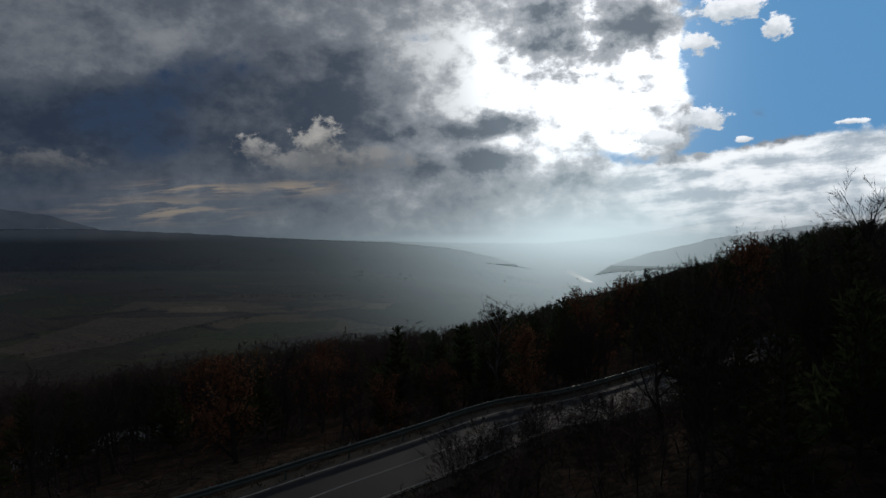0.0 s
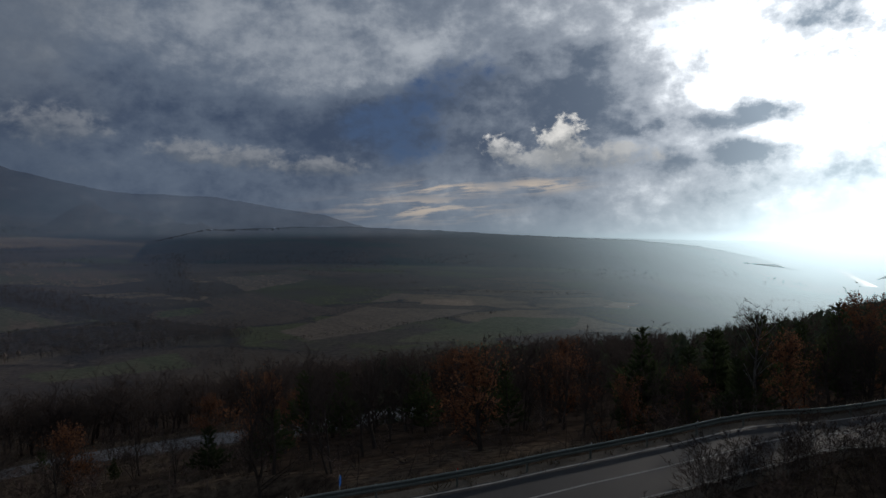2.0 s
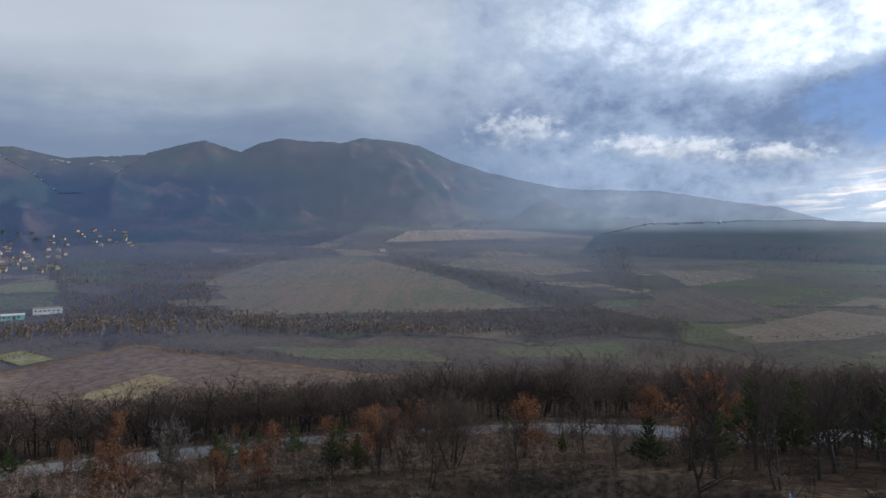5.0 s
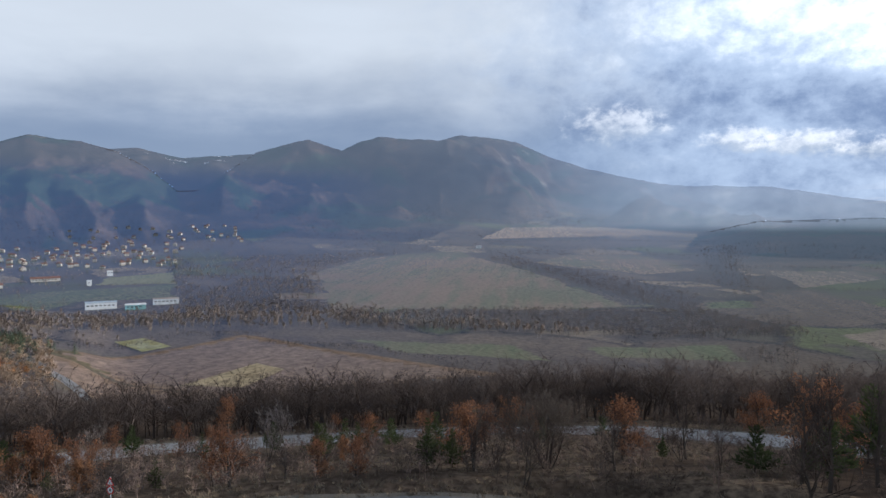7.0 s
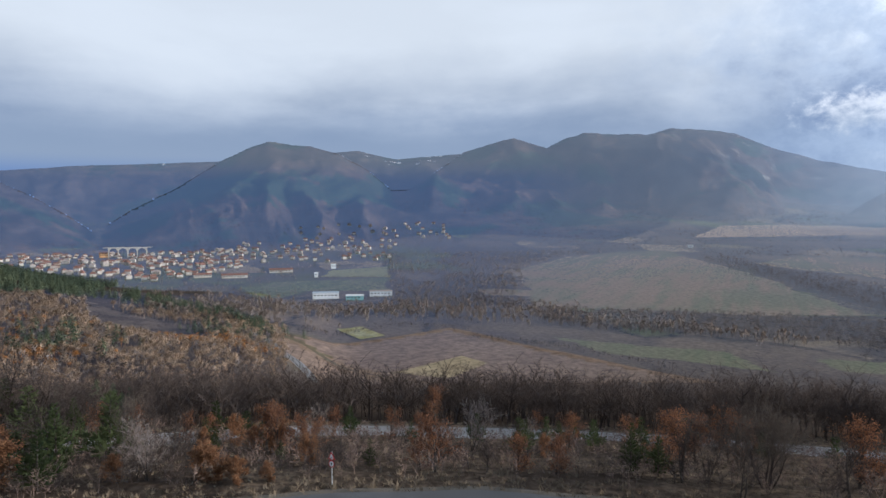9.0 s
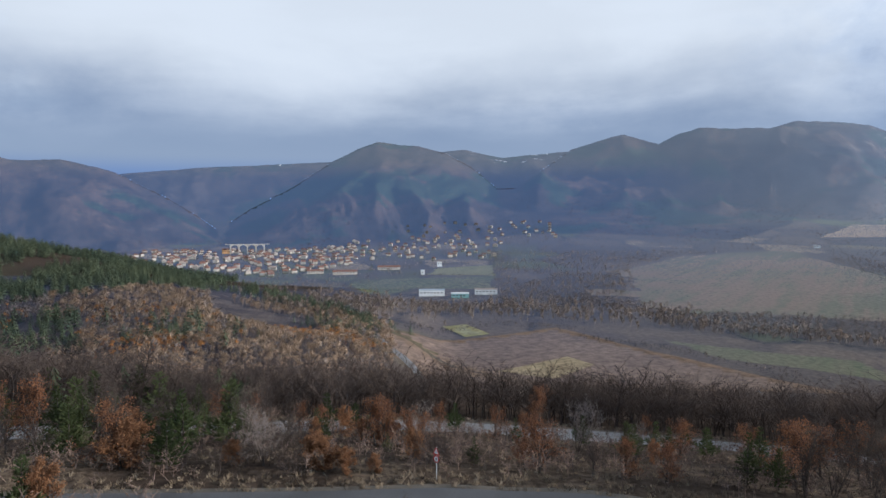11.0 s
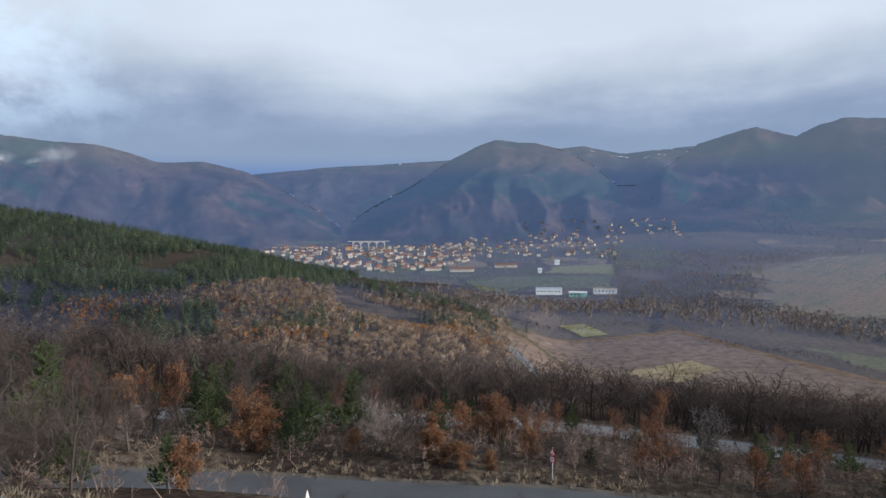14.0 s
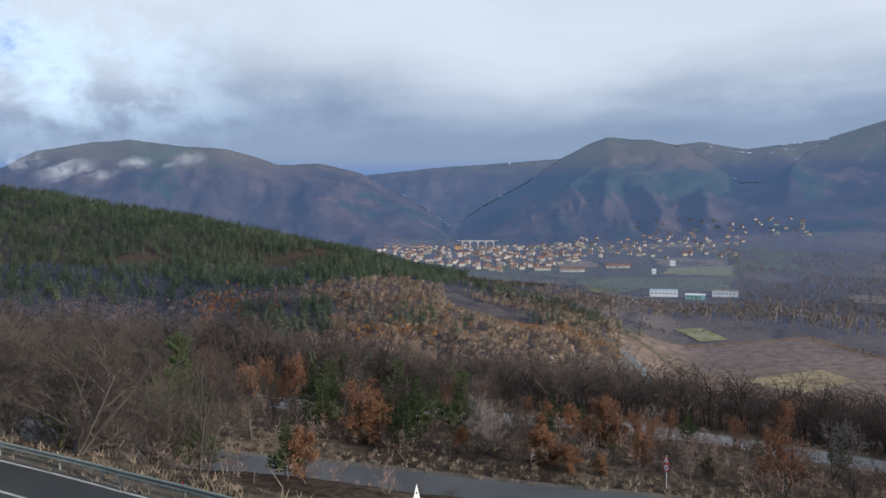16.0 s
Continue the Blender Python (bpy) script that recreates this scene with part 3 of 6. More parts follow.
def rise_of(k, A, R):
    """Height of hill k over the plan; far below the ground where it does not stand."""
    name, label, crest_a, crest_e, crest_r, front, rough, gully, mat, seed, cat, power = HILLS[k]
    rc = np.interp(A, crest_a, crest_r) if np.ndim(crest_r) else np.full(A.shape, float(crest_r))
    X0, Y0 = polar(A, rc)
    X, Y = polar(A, R)
    ec = np.interp(A, crest_a, crest_e) + np.degrees((rough * 0.35 * fbm(X0, Y0, 130, 3, seed) + rough * 0.16 * fbm(X0, Y0, 16, 2, seed + 5)) / rc)
    zc = EYE_Z + rc * np.tan(np.radians(ec))
    zf = plain(A, rc - front)
    U = np.clip(1 - (rc - R) / front, 0, 1)
    q = 1 - U
    tall = np.clip((zc - zf) / 260, 0, 1)
    # spurs and gullies, wandering as they come down, finer ones on the large
    arc = np.radians(A) * rc
    wander = 170 * fbm(X, Y, 640, 3, seed + 9)
    spur = fbm(arc + wander, R * 0.34 + 60, 620, 2, seed + 1, True)
    rib = fbm(arc + wander * 1.3, R * 0.5, 210, 4, seed + 3, True)
    swell = fbm(X, Y, 520, 3, seed + 4)
    body = smooth(q, 0.0, 0.34) * (1 - smooth(q, 0.82, 1.0)) * tall
    Z = zf + (zc - zf) * U ** power + gully * body * (0.32 * spur + 0.17 * rib + 0.15 * swell - 0.10)
    foot = np.degrees(np.arctan((zf - EYE_Z) / (rc - front)))
    Z = np.minimum(Z, EYE_Z + R * np.tan(np.radians(ec - (ec - foot) * 0.04 * q)))
    Z = np.where(R > rc + 0.5, zc - 0.55 * (R - rc), Z)
    Z = np.where((A >= crest_a[0]) & (A <= crest_a[-1]) & (R >= rc - front), Z, -500.0)
    # no fold of the front slope stands before the slope above it
    up = np.maximum.accumulate(np.where(R <= rc + 0.5, (Z - EYE_Z) / R, -9.0), axis=1)
    return np.where((R <= rc + 0.5) & (Z > -499), EYE_Z + R * up, Z)


MT = "mountain"
hill("hill", "hazy wooded ridge on the far side of the valley mouth",
     (-50, -40, -29.6, -24.8, -20.8, -16.6, -13.6, -11), (1.6, 1.1, 0.51, -0.16, -0.81, -1.84, -2.85, -4.6), (1900, 1900, 1900, 1900, 1900, 1850, 1750, 1600), 700, 8, 22, M["hill"], seed=75, cat="hill")
hill("hill", "low wooded plateau across the valley fading into haze",
     (-12, -10, -7.2, -4.5, -0.7, 4.4, 8.5, 15, 21.5, 26.6, 32.6, 39, 43, 47), (-4.6, -3.9, -3.2, -2.3, -1.5, -0.95, -0.85, -0.45, -0.1, 0.2, 0.2, 0.0, -0.9, -2.6),
     (1650, 1780, 1900, 2050, 2200, 2400, 2500, 2500, 2500, 2500, 2500, 2550, 2600, 2650), 750, 9, 26, M["hill"], seed=64, cat="hill", power=0.8)
hill(MT, "dark blue wooded mountain with wisps of cloud on its side",
     (104, 106.7, 108.5, 111.3, 114.1, 117.5, 120.8, 123, 124.7, 128, 131.6, 134.5, 137.8, 139.9, 146, 154), (-3.2, -0.93, 0.48, 2.12, 3.59, 4.39, 4.26, 4.99, 5.39, 5.6, 5.93, 5.6, 4.81, 3.6, 3.0, 2.5), 2900, 1000, 12, 240, M["hill"], seed=42, power=1.15)
hill(MT, "brown wooded mountain with a bare pointed top behind the village",
     (80, 82, 83.5, 86.3, 88.7, 90.8, 92.5, 94.1, 95.6, 97.9, 101.1, 104.3, 106.7, 109), (-1.6, 0.2, 1.9, 4.2, 5.5, 6.06, 6.15, 6.39, 5.85, 4.64, 2.53, 0.93, -0.69, -2.0), 3300, 1250, 14, 300, M["topped"], seed=31, power=1.25)
hill(MT, "grey-blue wooded mountain with pale rock scars on its flank",
     (22, 26.6, 29.3, 33.5, 38, 44.9, 48.1, 51.9, 54.6, 57.4, 59.7, 62, 63.6, 66.1, 68.6, 70.2, 71.6, 74.3, 76.5, 78.4, 79.8, 84, 88),
     (-1.6, 0.23, 1.14, 1.74, 2.58, 2.81, 3.39, 4.34, 5.27, 6.61, 6.95, 7.13, 6.67, 6.83, 7.07, 6.6, 5.9, 6.77, 6.2, 5.6, 4.61, 1.87, -1.2), 4050, 1450, 20, 360, M["rock"], seed=20, power=1.3)
hill(MT, "far flat-topped blue ridge with snow patches under the cloud",
     (74, 79.4, 83.9, 87.1, 88.7, 93, 98.3, 108.5, 113.6, 118), (5.6, 5.45, 5.05, 5.75, 5.6, 5.2, 4.69, 4.05, 3.5, 2.8), 4650, 900, 10, 110, M["snowy"], seed=53)
hill("hill", "pale distant hills almost lost in bright haze",
     (-50, -40, -29.2, -26.7, -23.6, -20, -14, -6, 2, 10), (1.8, 1.6, 1.25, 0.75, 0.99, 0.45, -0.6, -1.3, -1.0, -0.9), 4600, 700, 6, 20, M["hill"], seed=86, cat="hill")


def in_clearing(a, r):
    """The grassy clearing behind the nose of the spur."""
    e = np.degrees(np.arctan2(height(a, r, False) - EYE_Z, r))
    return (a > 99.3) & (a < 107.4) & (r > 300) & (np.abs(e - np.interp(a, (100, 104, 107), (-8.9, -8.0, -6.7))) < 0.75)


def wooded_floor(a, r):
    """Where the ground lies under trees: the hillside woods and the spur."""
    x, y = polar(a, r)
    wob = 12 * fbm(x, y, 60, 3, 33)
    hillside = (r + wob > 117) & (r + wob < 420) & (height(a, r, False) > 14)
    spur = (a > 93.5) & (r < 1300) & (r > 300) & ((height(a, r, False) > plain(a, r) + 9) | (a > 108))
    return hillside | (spur & ~in_clearing(a, r) & (np.degrees(np.arctan2(height(a, r, False) - EYE_Z, r)) > -7.2)) | ((a < 34) & (r + wob * 0.3 > 56) & (r < 430) & (a > -60))


# ground: one polar sheet, finest where it is near
ga = np.concatenate([np.arange(-180, -62, 4.0), np.arange(-62, 165, 0.45), np.arange(165, 181, 4.0)])
ga[-1] = 180.0
gr = np.concatenate([np.linspace(-0.3, 18, 6), np.geomspace(20, 200, 130), np.geomspace(203, 1000, 72)])
AA, RR = np.meshgrid(ga, gr, indexing="ij")
ZZ = height(AA, RR)
gx, gy = polar(AA, RR)
GF = grid_faces(len(ga), len(gr))
SHEET = np.stack([gx, gy, ZZ], -1)


def floor_kind(A, R):
    """0 rough slope, 1 farm land, 2 floor of the woods, 3 wooded foothills."""
    x, y = polar(A, R)
    kind = np.where(wooded_floor(A, R), 2, np.where((R > 330) & ((A < 94) | (R > 700)), 1, 0))
    foothill = (A > 62) & (A < 101) & (R + 260 * fbm(x, y, 420, 4, 71) > np.interp(A, (62, 66, 101), (2500, 2080, 2050)))
    return np.where(foothill, 3, kind)


SLOTS = floor_kind(AA[:-1, :-1], RR[:-1, :-1]).ravel()

# the far land: one sheet on which the ground and every hill meet edge to edge; what the hills hide is left out
fa = np.arange(-62, 165, 0.2)
fr = np.unique(np.concatenate([np.geomspace(1000, 4720, 240), (1900, 2900, 3300, 4050, 4600, 4650)]))
FA, FR = np.meshgrid(fa, fr, indexing="ij")
layers_z = np.stack([height(FA, FR, False)] + [rise_of(k, FA, FR) for k in range(len(HILLS))])
owner = layers_z.argmax(0)
FZ = layers_z.max(0)
FE = np.degrees(np.arctan2(FZ - EYE_Z, FR))
seen = FE >= np.maximum.accumulate(FE, axis=1) - 0.05
seen |= (owner == 0) & (FR < 2150)
fx, fy = polar(FA, FR)
FAR = np.stack([fx, fy, FZ], -1).reshape(-1, 3)
FF = grid_faces(len(fa), len(fr))
in_view = seen.ravel()[FF[:, 1:3]].all(1)
face_of = owner.ravel()[FF].max(1)
far_kind = floor_kind(FA[:-1, :-1], FR[:-1, :-1]).ravel()


def compact(verts, faces):
    """Only the vertices that the faces use."""
    used, inverse = np.unique(faces, return_inverse=True)
    return verts[used], inverse.reshape(faces.shape)


for k, (name, label, *rest) in enumerate(HILLS):
    mine = in_view & (face_of == k + 1)
    if mine.any():
        tagged(new(name, mesh_from(name, *compact(FAR, FF[mine]), rest[6])), label, rest[8], kind="structure")


def lay_ground(cut):
    """The sheet of ground, without the cells that cut marks (ploughed land lies there)."""
    far = in_view & (face_of == 0)
    verts = np.vstack([SHEET.reshape(-1, 3), FAR])
    faces = np.vstack([GF[~cut], FF[far] + SHEET.reshape(-1, 3).shape[0]])
    slots = np.concatenate([SLOTS[~cut], far_kind[far]])
    verts, faces = compact(verts, faces)
    ob = new("ground", mesh_from("ground", verts, faces, [M["slope"], M["meadow"], M["litter"], M["hill"]], slots=slots))
    return tagged(ob, "brown winter grass hillside falling to a wide valley floor", "ground", kind="structure")


# ---- roads ----
def ribbon(name, line, left, right, lift, mat, parent=None, thick=0.0):
    """A strip along a line, from left to right metres off it."""
    d = np.gradient(line[:, :2], axis=0)
    d /= np.linalg.norm(d, axis=1)[:, None]
    nrm = np.stack([-d[:, 1], d[:, 0]], 1)
    cols = np.linspace(left, right, 5)
    v = np.stack([np.concatenate([line[:, :2] + nrm * c, line[:, 2:] + lift - 0.012 * abs(c)], 1) for c in cols], 1)
    f = grid_faces(len(line), len(cols))
    ob = new(name, mesh_from(name, v.reshape(-1, 3), f, mat))
    if parent:
        ob.parent = parent
    return ob


ROAD_VALLEY[:, 2] = height(np.degrees(np.arctan2(-ROAD_VALLEY[:, 0], ROAD_VALLEY[:, 1])), np.hypot(ROAD_VALLEY[:, 0], ROAD_VALLEY[:, 1]), False)
for line, half, label in ((ROAD_UPPER, 2.65, "damp grey asphalt road curving round the hillside"), (ROAD_LOWER, 3.0, "worn grey asphalt road below the guard rail"),
                          (ROAD_LOWEST, 3.0, "pale asphalt road half hidden behind trees"), (ROAD_VALLEY, 3.6, "pale road winding down to the fields")):
    road = tagged(ribbon("road", line, -half, half, 0.06 if line is not ROAD_VALLEY else 0.9, M["asphalt" if line is ROAD_UPPER else "asphalt_worn" if line is ROAD_LOWER else "asphalt_pale"]), label, "road", kind="structure")
    if line is ROAD_VALLEY:
        continue
    shoulder = ribbon("shoulder", line, -half - 1.0, half + 1.0, 0.0, M["gravel"], road)
    if line is ROAD_UPPER:
        ribbon("centre_line", line, -0.07, 0.07, 0.066, M["line"], road)
        ribbon("edge_line", line, -half + 0.15, -half + 0.29, 0.068, M["line"], road)
        ribbon("edge_line", line, half - 0.29, half - 0.15, 0.068, M["line"], road)


# ---- plants ----
RNG = np.random.default_rng(11)


class Soup:
    """Triangles gathered into one mesh."""
    def __init__(self):
        self.v, self.f, self.n = [], [], 0

    def add(self, v, f):
        self.v.append(np.asarray(v, np.float32))
        self.f.append(np.asarray(f, np.int32) + self.n)
        self.n += len(v)

    def spike(self, p, q, w, sides=3):
        """A tapering twig from p to q, w wide at its foot."""
        p, q = np.asarray(p, float), np.asarray(q, float)
        d = q - p
        u = np.cross(d, (0.3, 0.9, 0.31))
        u /= np.linalg.norm(u) + 1e-9
        if sides == 1:
            self.add([p + u * w, p - u * w, q], [[0, 1, 2]])
            return
        s = np.cross(d, u)
        s /= np.linalg.norm(s) + 1e-9
        ang = np.arange(sides) * 2 * np.pi / sides
        ring = p + w * (np.cos(ang)[:, None] * u + np.sin(ang)[:, None] * s)
        self.add(np.vstack([ring, q]), [[i, (i + 1) % sides, sides] for i in range(sides)])

    def limb(self, p, q, r0, r1, sides=5):
        p, q = np.asarray(p, float), np.asarray(q, float)
        d = q - p
        u = np.cross(d, (0.3, 0.9, 0.31))
        u /= np.linalg.norm(u) + 1e-9
        s = np.cross(d, u)
        s /= np.linalg.norm(s) + 1e-9
        ang = np.arange(sides) * 2 * np.pi / sides
        o = np.cos(ang)[:, None] * u + np.sin(ang)[:, None] * s
        f = []
        for i in range(sides):
            j = (i + 1) % sides
            f += [[i, j, sides + j], [i, sides + j, sides + i]]
        self.add(np.vstack([p + r0 * o, q + r1 * o]), f)

    def leaf(self, c, size, rng):
        a = rng.normal(size=3)
        a /= np.linalg.norm(a)
        b = np.cross(a, rng.normal(size=3))
        b /= np.linalg.norm(b)
        self.add([c - a * size, c + b * size * 0.6, c + a * size * 0.9 - b * size * 0.3], [[0, 1, 2]])

    def data(self):
        return np.vstack(self.v), np.vstack(self.f)

    def mesh(self, name, mat):
        v, f = self.data()
        return mesh_from(name, v, f, mat, smooth_shade=False)


def turn_off(d, angle, rng):
    """A direction at that angle (radians) from d."""
    side = np.cross(d, rng.normal(size=3))
    side /= np.linalg.norm(side) + 1e-9
    return d * math.cos(angle) + side * math.sin(angle)


def bare_tree(seed, h=9.0, spread=0.5, bole=0.17, limbs=9, twigs=1.0, leaves=0, stems=1, lean=0.06, leaf_size=0.13, low=0.25):
    """Wood (trunk and limbs) and crown (branches, twigs, leaves) of a broadleaf tree h metres tall."""
    rng = np.random.default_rng(seed)
    wood, crown, leafs = Soup(), Soup(), Soup()
    tips = []
    for st in range(stems):
        d = np.array([0, 0, 1.0])
        if stems > 1:
            d = turn_off(d, rng.uniform(0.15, 0.5), rng)
        p, r = np.array([rng.normal(0, 0.12), rng.normal(0, 0.12), -0.3]) * (stems > 1) + np.array([0, 0, -0.3]), bole * h / 9 / stems ** 0.5
        hs = h * rng.uniform(0.75, 1.0) * 0.74
        chain = [p]
        n = 6
        for i in range(n):
            d = d + rng.normal(0, lean, 3) + np.array([0, 0, 0.05])
            d /= np.linalg.norm(d)
            q = p + d * hs / n
            wood.limb(p, q, r * (1 - 0.13 * i), r * (1 - 0.13 * (i + 1)), 6)
            p = q
            chain.append(p)
        k = max(4, limbs // stems)
        for j in range(k):
            t = low + (1 - low) * (j + rng.uniform()) / k
            i = min(n - 1, int(t * n))
            o = chain[i] + (chain[i + 1] - chain[i]) * (t * n - i)
            ang = radians(rng.uniform(35, 70)) * (1.15 - 0.6 * t)
            ld = turn_off(np.array([0, 0, 1.0]), ang, rng)
            ll = h * spread * rng.uniform(0.65, 1.0) * (0.5 + 0.62 * math.sin(math.pi * min(1.0, 0.12 + 0.78 * t)))
            lp, lr = o, r * 0.42 * (1.2 - 0.6 * t)
            for s in range(3):
                ld = ld + rng.normal(0, 0.16, 3) + np.array([0, 0, 0.10])
                ld /= np.linalg.norm(ld)
                lq = lp + ld * ll / 3
                wood.limb(lp, lq, lr, lr * 0.65, 4)
                for b in range(max(1, int(2 * twigs + rng.uniform()))):
                    bd = turn_off(ld, radians(rng.uniform(25, 60)), rng) + np.array([0, 0, 0.15])
                    bl = ll * rng.uniform(0.3, 0.55) * (1 - 0.15 * s)
                    b0 = lp + (lq - lp) * rng.uniform()
                    b1 = b0 + bd * bl
                    crown.limb(b0, b1, lr * 0.38, lr * 0.14, 3)
                    for w in range(int(8 * twigs)):
                        td = turn_off(bd, radians(rng.uniform(15, 55)), rng) + np.array([0, 0, 0.12])
                        t0 = b0 + (b1 - b0) * rng.uniform(0.15, 1)
                        tl = bl * rng.uniform(0.3, 0.7)
                        t1 = t0 + td * tl
                        crown.spike(t0, t1, 0.010 + lr * 0.05, 3)
                        for x in range(2):
                            e0 = t0 + (t1 - t0) * rng.uniform(0.2, 0.9)
                            crown.spike(e0, e0 + turn_off(td, radians(rng.uniform(20, 50)), rng) * tl * rng.uniform(0.3, 0.6), 0.011, 1)
                        tips.append(t1)
                        tips.append(t0)
                lp, lr = lq, lr * 0.65
    if leaves:
        tips = np.array(tips)
        for c in tips[rng.integers(0, len(tips), leaves)] + rng.normal(0, 0.16, (leaves, 3)):
            leafs.leaf(c, leaf_size * rng.uniform(0.6, 1.3), rng)
    return wood, crown, leafs


def pine_tree(seed, h=6.0, wide=0.24, whorls=13, per=6, blades=10):
    """Trunk and needle crown of a young pine."""
    rng = np.random.default_rng(seed)
    wood, crown = Soup(), Soup()
    wood.limb((0, 0, -0.3), (0, 0, h * 0.55), 0.016 * h, 0.010 * h, 6)
    wood.limb((0, 0, h * 0.55), (0, 0, h), 0.010 * h, 0.002 * h, 5)
    for i in range(whorls):
        t = (i + 0.3) / whorls
        z = h * (0.08 + 0.9 * t)
        length = h * wide * (1 - t) ** 0.8 * (0.75 + 0.25 * math.sin(3 * t * math.pi + seed)) + 0.10 * h * 0.3
        for j in range(per):
            a = 2 * math.pi * (j + rng.uniform(-0.3, 0.3)) / per + i * 1.1
            up = rng.uniform(0.1, 0.55) + 0.6 * t
            d = np.array([math.cos(a), math.sin(a), up])
            d /= np.linalg.norm(d)
            l = length * rng.uniform(0.65, 1.15)
            o = np.array([0, 0, z + rng.normal(0, 0.05 * h / 6)])
            crown.spike(o, o + d * l, 0.02, 3)
            for b in range(blades):
                c = o + d * l * rng.uniform(0.25, 1.0)
                bd = turn_off(d, radians(rng.uniform(20, 70)), rng) + np.array([0, 0, 0.25])
                crown.spike(c, c + bd * l * rng.uniform(0.2, 0.4), 0.022 + 0.03 * l, 1)
    return wood, crown


def part(name, me, parent, label=""):
    ob = new(name, me)
    ob.parent = parent
    if label:
        ob["label"] = label
    return ob


M["bark"] = material("bark", varied((0.038, 0.030, 0.025), (0.082, 0.068, 0.057), 2.0))
M["wood_valley"] = material("winter_wood_valley", woodsy((0.110, 0.088, 0.080), (0.205, 0.164, 0.146)), thin=0.05)
# thin fades these woods into what lies behind, standing in for haze
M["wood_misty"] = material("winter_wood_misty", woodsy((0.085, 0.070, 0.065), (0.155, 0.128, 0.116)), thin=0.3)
# dark bare wood; the hillside's cloud shade is put into the colour too
M["wood_dark"] = material("winter_wood_shaded", woodsy((0.034, 0.026, 0.023), (0.104, 0.078, 0.067)), through=0.3)
M["wood_pale"] = material("winter_wood_pale", woodsy((0.17, 0.128, 0.106), (0.31, 0.24, 0.195)))
# rust leaves and wood of the spur's nose, brightened to carry its sunlight
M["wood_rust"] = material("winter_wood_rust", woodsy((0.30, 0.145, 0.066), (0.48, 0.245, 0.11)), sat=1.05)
M["wood_nose"] = material("winter_wood_sunlit", woodsy((0.17, 0.122, 0.092), (0.42, 0.30, 0.205)), thin=0.03, sat=0.95)
M["pines_far"] = material("pines_far", woodsy((0.030, 0.048, 0.037), (0.100, 0.118, 0.068)), sat=0.95, through=0.25)
M["twig"] = material("twigs", varied((0.036, 0.028, 0.025), (0.090, 0.068, 0.060), 0.7), through=0.3)
M["pale_twig"] = material("pale_twigs", varied((0.105, 0.086, 0.078), (0.19, 0.155, 0.14), 0.7))
M["thicket"] = material("thicket_twigs", varied((0.055, 0.044, 0.036), (0.125, 0.098, 0.080), 0.7), through=0.3)
M["birch"] = material("birch_bark", varied((0.42, 0.40, 0.37), (0.10, 0.09, 0.085), 4.0))
M["brush"] = material("brush_twigs", varied((0.075, 0.050, 0.042), (0.20, 0.135, 0.108), 0.7))
M["rust"] = material("rust_leaves", varied((0.125, 0.062, 0.034), (0.27, 0.140, 0.070), 0.8), rough=0.7, sat=0.95, through=0.4)
M["russet"] = material("russet_leaves", varied((0.12, 0.055, 0.035), (0.22, 0.11, 0.06), 0.8), rough=0.75, sat=1.0, through=0.4)
M["needles"] = material("needles", varied((0.024, 0.038, 0.018), (0.072, 0.088, 0.038), 0.8), rough=0.7, sat=0.95, through=0.35)
M["moss"] = material("moss", varied((0.06, 0.07, 0.02), (0.10, 0.10, 0.035), 1.5))
M["dry_grass"] = material("dry_grass", varied((0.095, 0.071, 0.046), (0.19, 0.147, 0.098), 1.2))


def plant(kind, label, category, wood, crown, leafs=None, crown_mat="twig", leaf_mat="rust", wood_mat="bark", group=""):
    """One tree as a thing: trunk, crown and, where it keeps them, its dead leaves."""
    top = new(kind)
    top.empty_display_size = 0.5
    part("trunk", wood.mesh("trunk", M[wood_mat]), top)
    part("crown", crown.mesh("crown", M[crown_mat]), top)
    if leafs is not None and leafs.n:
        part("leaves", leafs.mesh("leaves", M[leaf_mat]), top)
    return tagged(top, label, category, group or "trees on the hillside")


KINDS = {}
for i, (h, sp, st) in enumerate(((9, 0.42, 1), (9, 0.5, 1), (8.5, 0.46, 2), (9.5, 0.38, 1), (9, 0.6, 3))):
    KINDS.setdefault("bare", []).append(plant("bare_tree", "bare grey-brown deciduous tree with fine winter twigs", "tree", *bare_tree(100 + i, h, sp, stems=st, limbs=10, twigs=1.05)))
for i in range(3):
    KINDS.setdefault("oak", []).append(plant("oak_tree", "young oak still holding rust-brown dead leaves", "tree", *bare_tree(200 + i, 6, 0.42, limbs=11, twigs=0.9, leaves=4200, leaf_size=0.13, low=0.05), leaf_mat="rust"))
for i in range(2):
    KINDS.setdefault("russet", []).append(plant("oak_tree", "small oak with sparse russet leaves among its twigs", "tree", *bare_tree(240 + i, 7, 0.44, limbs=12, twigs=1.0, leaves=2400, leaf_size=0.11, low=0.08), leaf_mat="russet"))
for i in range(3):
    KINDS.setdefault("pine", []).append(plant("pine_tree", "young dark green pine with upswept branches", "tree", *pine_tree(300 + i, 6, 0.33 + 0.04 * i, 13, 7, 18), crown_mat="needles"))
for i in range(2):
    KINDS.setdefault("shrub", []).append(plant("shrub", "leafless brown shrub with many thin stems", "shrub", *bare_tree(400 + i, 3, 0.5, bole=0.10, limbs=12, twigs=0.7, stems=4, low=0.05), group="shrubs on the hillside"))
for i in range(2):
    KINDS.setdefault("pale", []).append(plant("bare_tree", "pale grey multi-stemmed bare tree", "tree", *bare_tree(440 + i, 7, 0.34, bole=0.12, limbs=14, twigs=1.1, stems=5), crown_mat="pale_twig"))
